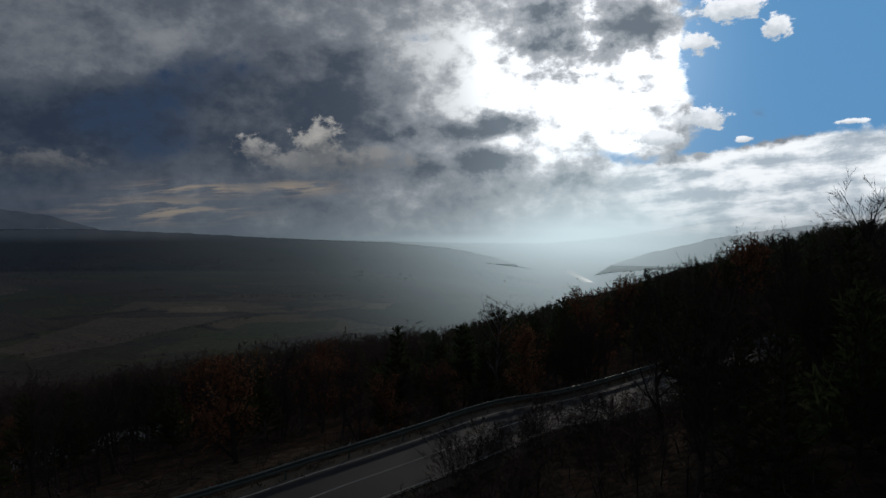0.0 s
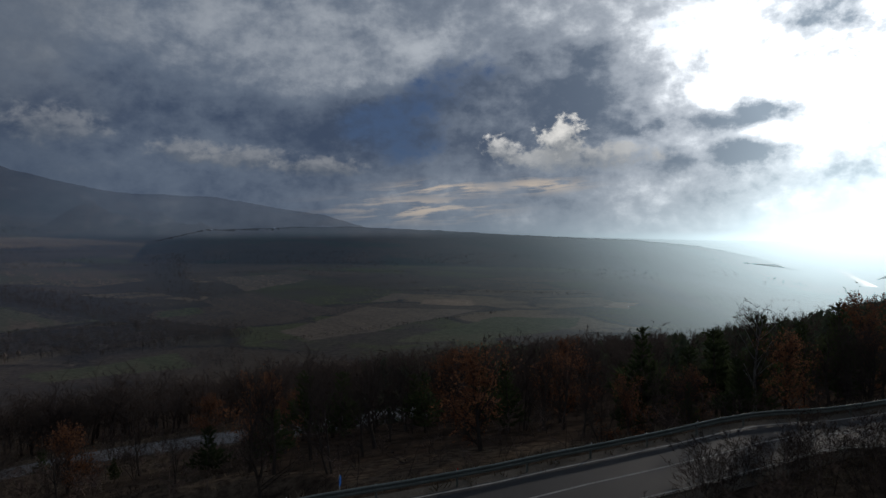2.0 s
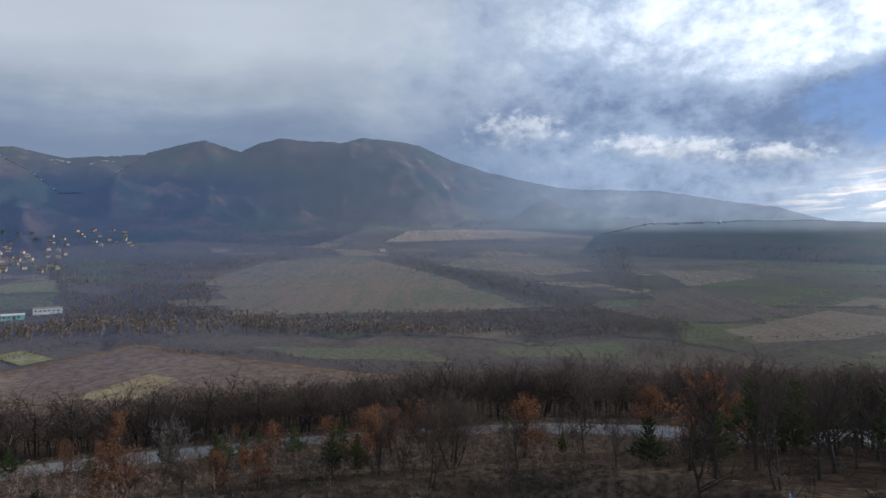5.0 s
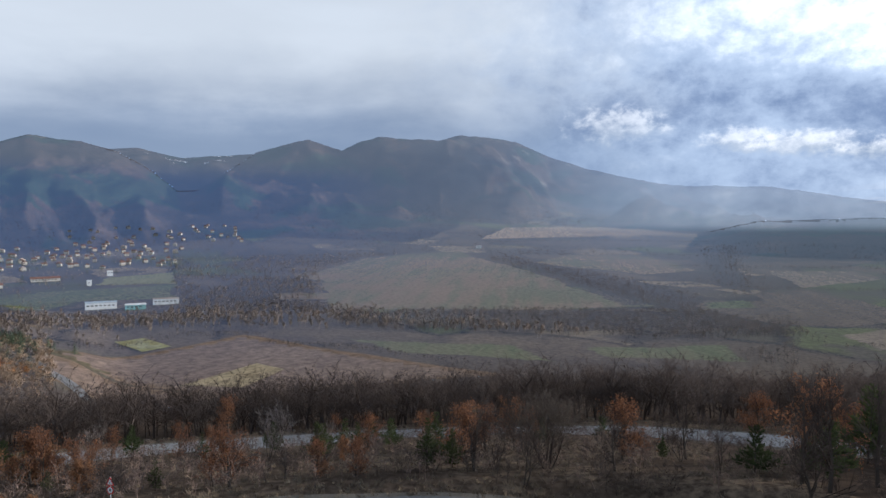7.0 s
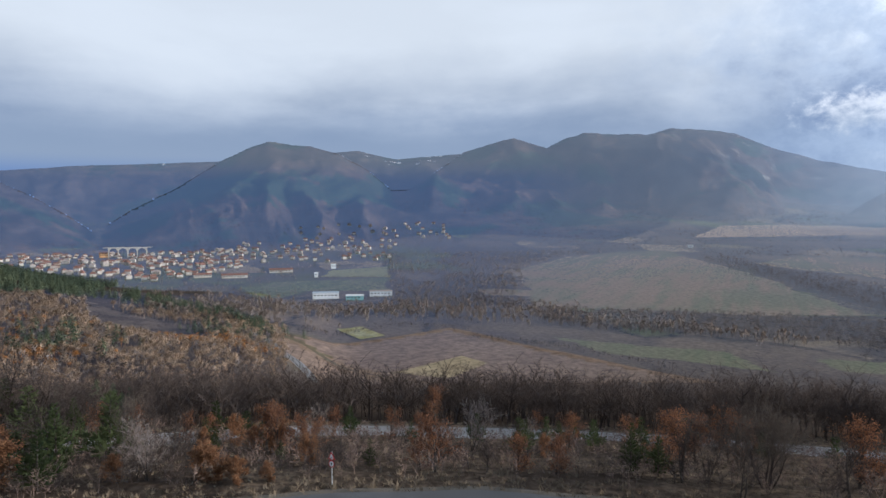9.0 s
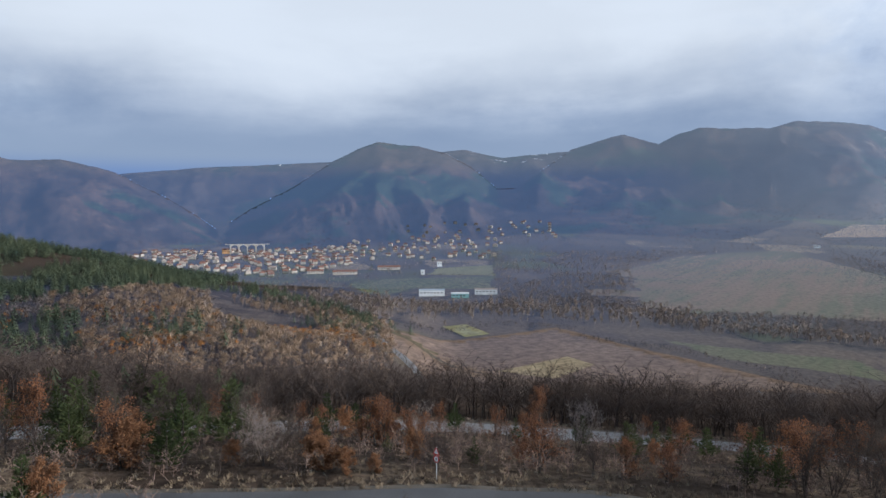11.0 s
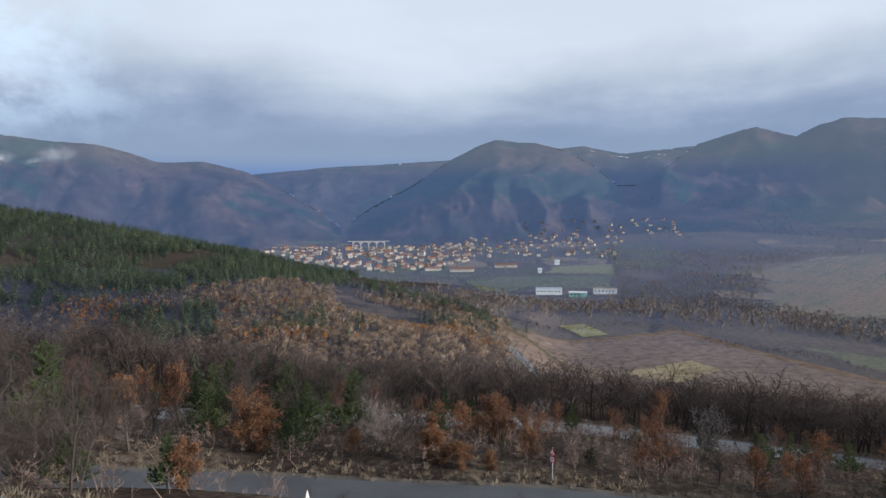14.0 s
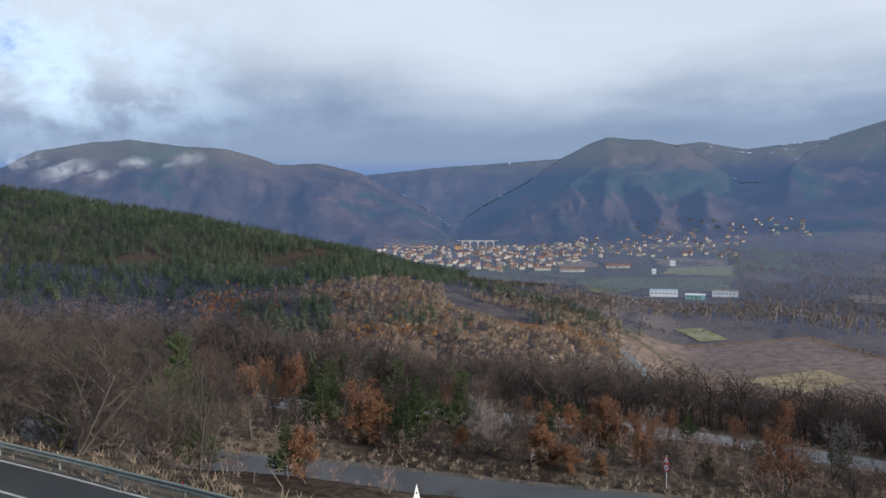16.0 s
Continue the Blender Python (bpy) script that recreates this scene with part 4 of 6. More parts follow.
KINDS["birch"] = [plant("birch_tree", "slender bare birch with a pale trunk", "tree", *bare_tree(500, 12, 0.26, bole=0.12, limbs=14, twigs=1.0), wood_mat="birch")]
KINDS["spread"] = [plant("bare_tree", "wide bare tree with many branching stems", "tree", *bare_tree(530, 9, 0.55, bole=0.2, limbs=26, twigs=1.7, stems=6, low=0.12), wood_mat="twig", crown_mat="thicket")]
KINDS["thicket"] = [plant("bare_tree", "low-branched bare tree with a dense head of fine brown twigs", "tree", *bare_tree(540 + i, 9, 0.56, bole=0.17, limbs=20, twigs=1.45, stems=2 + i, low=0.1), crown_mat="thicket", wood_mat="bark") for i in range(2)]
KINDS["mossy"] = [plant("bare_tree", "old bare tree with mossy yellow-green trunk", "tree", *bare_tree(520, 9, 0.45, bole=0.26, limbs=9, twigs=1.2, stems=2), wood_mat="moss")]
MODEL_H = {(kind, i): max(v.co.z for ch in ob.children for v in ch.data.vertices) for kind, pool in KINDS.items() for i, ob in enumerate(pool)}
USED = set()


def stand(kind, a, r, h, wide=1.0, which=None):
    """Plants one tree h metres tall at azimuth a, range r."""
    pool = KINDS[kind]
    i = which if which is not None else int(RNG.integers(len(pool)))
    i %= len(pool)
    x, y = polar(a, r)
    s = h / MODEL_H[kind, i]
    m = Matrix.LocRotScale((float(x), float(y), float(height(np.array([a]), np.array([r]))[0]) - 0.05), Euler((RNG.normal(0, 0.03), RNG.normal(0, 0.03), RNG.uniform(0, 6.28))), None)
    if (kind, i) in USED:
        ob = copy_thing(pool[i], m)
    else:
        USED.add((kind, i))
        ob = pool[i]
        ob.matrix_basis = m
    ob.scale = (s * wide, s * wide, s)
    return ob


# trees that stand out
for kind, a, r, h, wide in (
        ("mossy", 137.2, 45, 8.2, 0.95), ("thicket", 132.9, 44, 8.6, 1.15), ("thicket", 139.8, 46, 9.0, 1.1), ("thicket", 129.6, 48, 7.6, 1.15), ("thicket", 135.0, 52, 9.2, 1.1), ("thicket", 142, 51, 9.5, 1.1), ("thicket", 131.0, 53, 8.6, 1.1), ("bare", 134.2, 47, 8.2, 1.2),
        ("pine", 127.2, 46, 3.4, 1.5), ("bare", 123.2, 64, 7.4, 1.1), ("thicket", 125.4, 66, 7.0, 1.0), ("pine", 119.2, 69, 3.2, 1.5), ("pine", 117.1, 105, 7.1, 1.0), ("pine", 118.8, 122, 9.0, 1.0),
        ("russet", 114.4, 65, 6.2, 1.25), ("oak", 114.2, 63, 4.0, 1.5), ("oak", 113.0, 64, 4.4, 1.3), ("pine", 120.6, 44, 3.5, 0.9), ("oak", 119.0, 44, 3.4, 1.05), ("pine", 112.6, 130, 10, 1.1), ("pine", 111.2, 118, 9, 1.2),
        ("bare", 134.9, 120, 12, 1.2), ("bare", 127.3, 118, 11, 1.2), ("bare", 131, 96, 10, 1.2), ("bare", 138, 100, 11, 1.2), ("pine", 115.6, 112, 8.5, 1.2), ("pine", 121.4, 100, 7.5, 1.0),
        ("pale", 103.4, 61, 6.0, 1.05), ("pale", 104.4, 63, 5.2, 0.9), ("oak", 99.6, 60, 3.4, 1.3), ("oak", 98.6, 59, 3.2, 1.4), ("oak", 96.8, 58, 2.4, 1.3), ("oak", 94.4, 58, 1.9, 1.1), ("oak", 105.9, 62, 2.6, 1.1),
        ("pine", 99.2, 90, 3.8, 1.1), ("oak", 97.1, 86, 4.3, 0.95), ("pine", 95.0, 82, 3.3, 1.1), ("pine", 93.4, 70, 2.2, 1.2), ("russet", 91.6, 77, 4.9, 1.1), ("russet", 90.6, 80, 4.6, 1.0), ("pine", 87.9, 98, 4.5, 1.1),
        ("shrub", 88.6, 63, 3.0, 1.4), ("shrub", 90.0, 64, 3.2, 1.3), ("shrub", 91.1, 59, 1.7, 1.7), ("russet", 80.8, 61, 5.4, 1.15), ("russet", 80.8, 116, 7.0, 0.9), ("pale", 77.8, 82, 6.8, 1.05),
        ("oak", 112.8, 84, 4.6, 1.2), ("pine", 108.0, 90, 4.6, 1.1), ("pine", 110.2, 86, 5.2, 1.2), ("shrub", 108.8, 96, 5.4, 1.1), ("shrub", 105.5, 60, 2.4, 1.5), ("shrub", 101.6, 58, 3.0, 1.3),
        ("pine", 73.4, 82, 3.9, 1.5), ("russet", 72.2, 113, 3.6, 1.3), ("pine", 70.5, 92, 3.2, 1.1), ("pine", 69.3, 96, 3.3, 1.1), ("pine", 67.7, 87, 3.8, 1.1), ("pine", 64.0, 94, 4.0, 1.2), ("pine", 62.2, 94, 1.4, 1.4),
        ("spread", 54.7, 63, 9.0, 1.3), ("bare", 60.7, 77, 5.0, 0.9), ("shrub", 65.2, 63, 2.9, 1.7), ("shrub", 67.0, 64, 2.0, 1.8), ("shrub", 63.2, 68, 2.3, 1.7), ("shrub", 59.3, 64, 2.6, 1.4), ("shrub", 50.3, 61, 3.3, 1.5), ("shrub", 48.4, 74, 3.4, 1.6),
        ("pine", 45.6, 72, 2.4, 1.0), ("shrub", 47.4, 57, 2.8, 1.4), ("shrub", 44.9, 56, 3.0, 1.4), ("bare", 41.3, 61, 6.2, 1.0), ("pine", 38.9, 64, 4.4, 1.1), ("bare", 35.7, 60, 10.2, 1.0), ("russet", 38.6, 104, 6.4, 1.1),
        ("pine", 34.1, 66, 5.0, 1.4), ("bare", 30.9, 62, 10.6, 0.9), ("bare", 25.7, 64, 9.2, 1.2), ("pine", 21.5, 72, 6.5, 1.2), ("spread", 20.2, 108, 9.2, 1.2), ("pine", 16.9, 74, 6.4, 1.5), ("bare", 18.1, 66, 7.0, 1.3),
        ("bare", 13.4, 108, 11.5, 1.1), ("bare", 8.5, 120, 9, 1.0), ("birch", -4.6, 60, 10.5, 1.0), ("russet", 32.6, 92, 7.6, 1.1), ("bare", 28.4, 84, 9.4, 1.1), ("bare", 23.4, 88, 9.0, 1.1),
        ("bare", -31.8, 70, 14.5, 1.1), ("bare", -29.0, 82, 12, 1.0), ("bare", -24.4, 108, 12.5, 1.0), ("bare", -26.5, 95, 11, 1.0), ("russet", 84.6, 92, 5.0, 1.0), ("russet", 100.8, 98, 5.5, 1.0), ("bare", 44.2, 70, 5.0, 1.2)):
    stand(kind, a, r, h, wide)


def far_from_roads(a, r, gap):
    x, y = polar(a, r)
    return all(np.min(np.hypot(line[:, 0] - x, line[:, 1] - y)) > half + gap for line, half in ROADS)


def fill(n, a0, a1, r0, r1, mix, hs, gap=2.2, outside=True):
    """Plants n more trees in a sector, mix being kinds and their shares."""
    kinds, share = list(mix), np.array(list(mix.values()), float)
    share /= share.sum()
    done = 0
    for k in range(n * 6):
        a = RNG.uniform(a0, a1)
        r = math.sqrt(RNG.uniform(r0 * r0, r1 * r1))
        if not far_from_roads(a, r, gap):
            continue
        kind = kinds[int(RNG.choice(len(kinds), p=share))]
        lo, hi = hs
        h = RNG.uniform(lo, hi) * dict(shrub=0.3, oak=0.7, pine=0.85).get(kind, 1.0)
        stand(kind, a, r, h, RNG.uniform(0.85, 1.15))
        done += 1
        if done == n:
            break


fill(46, 3, 36, 46, 95, dict(bare=7, pine=2.5, russet=1.5), (7, 10))
fill(50, -33, 4, 60, 120, dict(pine=6, bare=3.5, russet=1), (7.5, 11))
fill(34, -36, -15, 30, 70, dict(bare=4, pine=3, shrub=3), (6.5, 10))
fill(22, -21, 5, 50, 68, dict(pine=2, bare=4, russet=1), (5, 7.5), gap=2.4)
fill(28, -37, -15, 20, 44, dict(pine=3, bare=2, shrub=3), (5, 8), gap=1.0)
for a in np.arange(-16.5, 0.5, 0.85):
    stand("shrub", a, float(np.interp(a, (-17, -14, -7, -1.6, 1), (50.5, 45, 39.8, 34.6, 32.6))) - RNG.uniform(0, 2.0), RNG.uniform(2.0, 3.6), RNG.uniform(0.9, 1.3))
fill(12, -17, 2, 26, 46, dict(shrub=1), (8, 12), gap=0.6)
fill(24, 37, 62, 56, 98, dict(bare=3, shrub=5, russet=1), (5, 8))
fill(26, 92, 128, 57, 98, dict(oak=0.8, russet=0.7, pine=2.6, bare=3.6), (3.5, 6.5))
fill(14, 58, 92, 58, 94, dict(russet=1.5, oak=1, pine=1.2, shrub=4, bare=1.0), (3, 5))
fill(26, 104, 140, 66, 118, dict(bare=4, thicket=1.5, pine=2.4, russet=0.7), (6, 9.5))
fill(36, 58, 118, 58, 104, dict(shrub=7, russet=1.0, oak=0.8, pine=0.8, bare=0.6), (3.5, 6))
fill(34, 44, 116, 84, 103, dict(shrub=5, russet=1.6, pine=2.4, oak=0.8, pale=1), (3.5, 5.5))
fill(34, 104, 146, 72, 128, dict(bare=5, pine=2.6, russet=0.8, oak=0.4), (6, 9))
fill(14, 126.5, 147, 37, 54, dict(thicket=4, bare=2, shrub=1.5), (6.5, 9), gap=1.4)
fill(12, 126, 147, 60, 80, dict(bare=5, pine=1), (8, 11))
fill(12, 40, 130, 34, 44, dict(shrub=1), (3, 5), gap=0.8)


# ---- woods farther off: many trees in one mesh ----
def sparse_bare(seed, spikes, h=9.0, w=0.06, thick=0.14):
    """A light bare tree: trunk, limbs and single-triangle twigs in a broad crown."""
    rng = np.random.default_rng(seed)
    s = Soup()
    s.spike((0, 0, -0.4), (rng.normal(0, 0.4), rng.normal(0, 0.4), h * 0.8), thick, 3)
    limbs = []
    for i in range(9):
        lvl = rng.uniform(0.1, 1.0)
        o = np.array([0, 0, h * (0.12 + 0.55 * lvl)])
        d = turn_off(np.array([0, 0, 1.0]), radians(rng.uniform(30, 82)) * (1.15 - 0.7 * lvl), rng)
        q = o + d * h * rng.uniform(0.24, 0.40)
        s.spike(o, q, thick * 0.4, 3)
        limbs.append((o, q, d))
    for i in range(spikes):
        o, q, d = limbs[int(rng.integers(9))]
        p = o + (q - o) * rng.uniform(0.2, 1.0)
        e = turn_off(d, radians(rng.uniform(10, 90)), rng) + np.array([0, 0, 0.15])
        t = p + e * h * rng.uniform(0.08, 0.20)
        s.spike(p, t, w, 1)
    return s.data()


def light_tree(seed, h=9.0, limbs=9, branches=4, twigs=4, w=0.035):
    """A bare tree of plain blades: trunk, limbs, branches and twigs, broad and round-headed."""
    rng = np.random.default_rng(seed)
    s = Soup()
    p, d = np.array([0, 0, -0.4]), np.array([0, 0, 1.0])
    chain = [p]
    for i in range(4):
        d = d + rng.normal(0, 0.1, 3)
        d /= np.linalg.norm(d)
        q = p + d * h * 0.19
        s.limb(p, q, 0.15 * (1 - 0.18 * i), 0.15 * (1 - 0.18 * (i + 1)), 3)
        p = q
        chain.append(p)
    for j in range(limbs):
        t = 0.3 + 0.7 * (j + rng.uniform()) / limbs
        i = min(3, int(t * 4))
        o = chain[i] + (chain[i + 1] - chain[i]) * (t * 4 - i)
        ld = turn_off(np.array([0, 0, 1.0]), radians(rng.uniform(35, 75)) * (1.2 - 0.65 * t), rng)
        ll = h * rng.uniform(0.28, 0.42)
        m = o + ld * ll * 0.5
        ld2 = ld + rng.normal(0, 0.25, 3) + np.array([0, 0, 0.15])
        e = m + ld2 * ll * 0.5
        s.limb(o, m, 0.055, 0.038, 3)
        s.spike(m, e, 0.038, 3)
        for b in range(branches):
            f = rng.uniform(0.25, 1.0)
            b0 = o + (m - o) * f * 2 if f < 0.5 else m + (e - m) * (f - 0.5) * 2
            bd = turn_off(ld2 / np.linalg.norm(ld2), radians(rng.uniform(20, 70)), rng) + np.array([0, 0, 0.15])
            b1 = b0 + bd * ll * rng.uniform(0.3, 0.55)
            s.spike(b0, b1, 0.028, 1)
            for k in range(twigs):
                t0 = b0 + (b1 - b0) * rng.uniform(0.2, 1)
                s.spike(t0, t0 + (turn_off(bd / np.linalg.norm(bd), radians(rng.uniform(15, 60)), rng) + np.array([0, 0, 0.1])) * ll * rng.uniform(0.12, 0.3), w, 1)
    return s.data()


def sparse_pine(seed, tiers, per, h=9.0, wide=0.2):
    """A far pine: drooping sprays in tiers, broad below and blunt at the top."""
    rng = np.random.default_rng(seed)
    s = Soup()
    s.spike((0, 0, -0.4), (0, 0, h), 0.12, 3)
    for i in range(tiers):
        t = i / tiers
        z, r = h * (0.14 + 0.82 * t), h * wide * (1 - t ** 1.6) ** 0.9 * rng.uniform(0.85, 1.1) + 0.12
        for j in range(per):
            a = 6.283 * (j + rng.uniform(-0.4, 0.4)) / per + i * 1.7
            l = r * rng.uniform(0.6, 1.15)
            tip = np.array([math.cos(a) * l, math.sin(a) * l, z + h * rng.uniform(-0.05, 0.03)])
            side = np.array([-math.sin(a), math.cos(a), 0]) * l * 0.30
            root = np.array([0, 0, z + h * 0.09])
            s.add([root, tip + side - (0, 0, 0.025 * h), tip * (1.12, 1.12, 1), tip - side - (0, 0, 0.025 * h)], [[0, 1, 2], [0, 2, 3]])
    return rounded(s.data(), np.array([0, 0, h * 0.35]), np.array([wide * 0.8, wide * 0.8, 0.6]) * h)


def twiggy(seed, sprays, h=9.0, wide=0.34, tall=0.42, size=0.11):
    """A far bare tree: a bole, a few limbs and sprays of twigs that fill a round uneven head."""
    rng = np.random.default_rng(seed)
    s = Soup()
    s.spike((0, 0, -0.5), (rng.normal(0, 0.02) * h, rng.normal(0, 0.02) * h, h * 0.7), 0.015 * h, 3)
    mid = np.array([0, 0, h * (0.98 - tall)])
    out = np.array([wide, wide, tall]) * h
    heads = [turn_off(np.array([0, 0, 1.0]), rng.uniform(0.2, 1.5), rng) * rng.uniform(0.25, 0.5) for i in range(5)]
    for c in heads:
        s.spike((0, 0, h * 0.2), mid + c * out, 0.007 * h, 1)
    for i in range(sprays):
        d = rng.normal(size=3)
        d[2] = d[2] * 0.85 + 0.25
        d /= np.linalg.norm(d)
        c = mid + heads[i % 5] * out
        base = c + d * out * rng.uniform(0.0, 0.32)
        tip = c + turn_off(d, rng.uniform(0, 0.4), rng) * out * rng.uniform(0.38, 0.68) + (0, 0, 0.04 * h)
        side = np.cross(d, rng.normal(size=3))
        side *= size * h * rng.uniform(0.5, 1.0) / (np.linalg.norm(side) + 1e-9)
        s.add([base - side * 0.6, base + side, tip], [[0, 1, 2]])
    return rounded(s.data(), mid, out)


def rounded(data, mid, out):
    """Adds shading directions that follow the round of the whole crown, so that fine sprays take light as one soft mass."""
    v, f = data
    n = 0.7 * (v - mid) / out + np.random.default_rng(1).normal(0, 0.2, v.shape)
    n[:, 2] += 0.55
    n = n / (np.linalg.norm(n, axis=1)[:, None] + 1e-9)
    face = np.cross(v[f[:, 1]] - v[f[:, 0]], v[f[:, 2]] - v[f[:, 0]])
    away = np.sum(face * n[f].sum(1), 1) < 0
    f = np.where(away[:, None], f[:, ::-1], f)
    return v, f, n


def scatter(name, label, category, spots, templates, mat, hs, model_h=9.0, wide=(0.85, 1.25), sink=0.1, soft=False):
    """Puts copies of templates at spots (rows of azimuth, range) into one mesh."""
    spots = np.asarray(spots, float)
    if len(spots) == 0:
        return None
    z = height(spots[:, 0], spots[:, 1])
    x, y = polar(spots[:, 0], spots[:, 1])
    pick = RNG.integers(0, len(templates), len(spots))
    V, F, D, n = [], [], [], 0
    for t, tpl in enumerate(templates):
        tv, tf = tpl[:2]
        ids = np.nonzero(pick == t)[0]
        if not len(ids):
            continue
        s = RNG.uniform(*hs, len(ids)) / model_h
        w = s * RNG.uniform(*wide, len(ids))
        c, sn = np.cos(RNG.uniform(0, 6.28, len(ids))), np.sin(RNG.uniform(0, 6.28, len(ids)))
        nrm = np.hypot(c, sn)
        c, sn = c / nrm, sn / nrm
        vx = tv[None, :, 0] * w[:, None]
        vy = tv[None, :, 1] * w[:, None]
        P = np.stack([vx * c[:, None] - vy * sn[:, None] + x[ids][:, None], vx * sn[:, None] + vy * c[:, None] + y[ids][:, None],
                      tv[None, :, 2] * s[:, None] + z[ids][:, None] - sink], -1)
        V.append(P.reshape(-1, 3))
        F.append((tf[None] + (np.arange(len(ids)) * len(tv))[:, None, None]).reshape(-1, 3) + n)
        n += len(ids) * len(tv)
        if len(tpl) > 2:
            nx, ny, nz = tpl[2][None, :, 0], tpl[2][None, :, 1], tpl[2][None, :, 2]
            D.append(np.stack([nx * c[:, None] - ny * sn[:, None], nx * sn[:, None] + ny * c[:, None], nz + 0 * c[:, None]], -1).reshape(-1, 3))
    me = mesh_from(name, np.vstack(V), np.vstack(F), M[mat], smooth_shade=bool(D))
    if D:
        me.normals_split_custom_set_from_vertices(np.vstack(D).astype(np.float32))
    ob = new(name, me)
    return tagged(ob, label, category, kind="stuff")


def sector(n, a0, a1, r0, r1, keep=None):
    a = RNG.uniform(a0, a1, n)
    r = np.sqrt(RNG.uniform(r0 * r0, r1 * r1, n))
    s = np.stack([a, r], 1)
    ok = np.array([far_from_roads(p, q, 2.0) for p, q in s]) if r0 < 200 else np.ones(n, bool)
    if keep is not None:
        x, y = polar(a, r)
        ok &= keep(a, r, x, y)
    return s[ok]


BARE_MID = [light_tree(600 + i, limbs=11, branches=5, twigs=8, w=0.017) for i in range(8)]
BARE_THIN = [light_tree(610 + i, limbs=9, branches=5, twigs=4, w=0.045) for i in range(7)]
BARE_FAR = [twiggy(620 + i, 150, wide=0.32 + 0.03 * (i % 4), tall=0.47, size=0.0145) for i in range(8)]
BARE_TINY = [twiggy(630 + i, 32, wide=0.36 + 0.02 * (i % 4), tall=0.50, size=0.042) for i in range(8)]
BARE_DOT = [twiggy(670 + i, 14, wide=0.42, tall=0.52, size=0.11) for i in range(6)]
TALL_FAR = [twiggy(650 + i, 90, wide=0.25 + 0.03 * (i % 3), tall=0.5, size=0.03) for i in range(6)]
PINE_MID = [sparse_pine(640 + i, 8, 7) for i in range(4)]
PINE_FAR = [sparse_pine(660 + i, 6, 5, wide=0.19 + 0.02 * i) for i in range(4)]
BRUSH = [sparse_bare(680 + i, 27, h=2.2, w=0.018, thick=0.03) for i in range(5)]

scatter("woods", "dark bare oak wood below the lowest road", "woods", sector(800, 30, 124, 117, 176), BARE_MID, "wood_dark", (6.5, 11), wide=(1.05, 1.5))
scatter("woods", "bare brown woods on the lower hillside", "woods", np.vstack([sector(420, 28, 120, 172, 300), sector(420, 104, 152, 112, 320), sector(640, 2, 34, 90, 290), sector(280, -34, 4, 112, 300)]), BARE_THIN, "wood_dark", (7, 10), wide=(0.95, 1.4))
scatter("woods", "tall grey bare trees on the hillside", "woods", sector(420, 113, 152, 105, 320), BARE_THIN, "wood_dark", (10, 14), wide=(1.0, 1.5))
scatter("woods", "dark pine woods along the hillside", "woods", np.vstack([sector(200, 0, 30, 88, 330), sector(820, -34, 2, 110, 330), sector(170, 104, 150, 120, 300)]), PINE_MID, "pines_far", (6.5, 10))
scatter("undergrowth", "reddish brown leafless brush and brambles on the slope", "brush", np.vstack([sector(1500, 36, 132, 56, 116), sector(200, -34, 40, 40, 110), sector(240, 110, 150, 40, 70)]), BRUSH, "brush", (1.2, 3.0), 2.2, wide=(1.0, 1.6))
scatter("undergrowth", "dark leafless brush under the hillside trees", "brush", np.vstack([sector(500, -36, 2, 14, 60), sector(300, 0, 40, 40, 100), sector(400, 100, 150, 60, 120), sector(500, 44, 118, 56, 108)]), BRUSH, "twig", (1.2, 3.2), 2.2, wide=(1.0, 1.6))

# grass tufts along the verges and on the slope
def tuft(seed):
    rng = np.random.default_rng(seed)
    s = Soup()
    for i in range(9):
        b = np.array([rng.normal(0, 0.12), rng.normal(0, 0.12), -0.05])
        s.spike(b, b + np.array([rng.normal(0, 0.16), rng.normal(0, 0.16), rng.uniform(0.25, 0.5)]), 0.035, 1)
    return s.data()


verge = []
for line, half in ROADS[:3]:
    dd = np.gradient(line[:, :2], axis=0)
    dd /= np.linalg.norm(dd, axis=1)[:, None]
    k = RNG.integers(0, len(line), 2600)
    off = (half + 0.1 + np.abs(RNG.normal(0, 0.9, 2600))) * RNG.choice((-1, 1), 2600)
    px = line[k, 0] - dd[k, 1] * off + RNG.normal(0, 1, 2600)
    py = line[k, 1] + dd[k, 0] * off + RNG.normal(0, 1, 2600)
    verge.append(np.stack([np.degrees(np.arctan2(-px, py)), np.hypot(px, py)], 1))
verge = [s for s in np.vstack(verge + [sector(4200, 36, 132, 54, 130)]) if far_from_roads(s[0], s[1], -0.5)]
scatter("grass", "pale dry winter grass tufts on the verges", "grass", verge, [tuft(700 + i) for i in range(4)], "dry_grass", (0.3, 0.65), 0.5, sink=0.02)

# ---- woods across the valley ----
FIELDS = []


def not_in_fields(a, r, x, y):
    ok = np.ones(len(x), bool)
    for c in FIELDS:
        inside = np.zeros(len(x), bool)
        for i in range(len(c)):
            (x0, y0), (x1, y1) = c[i], c[(i + 1) % len(c)]
            cut = ((y0 > y) != (y1 > y)) & (x < (x1 - x0) * (y - y0) / (y1 - y0 + 1e-9) + x0)
            inside ^= cut
        ok &= ~inside
    return ok


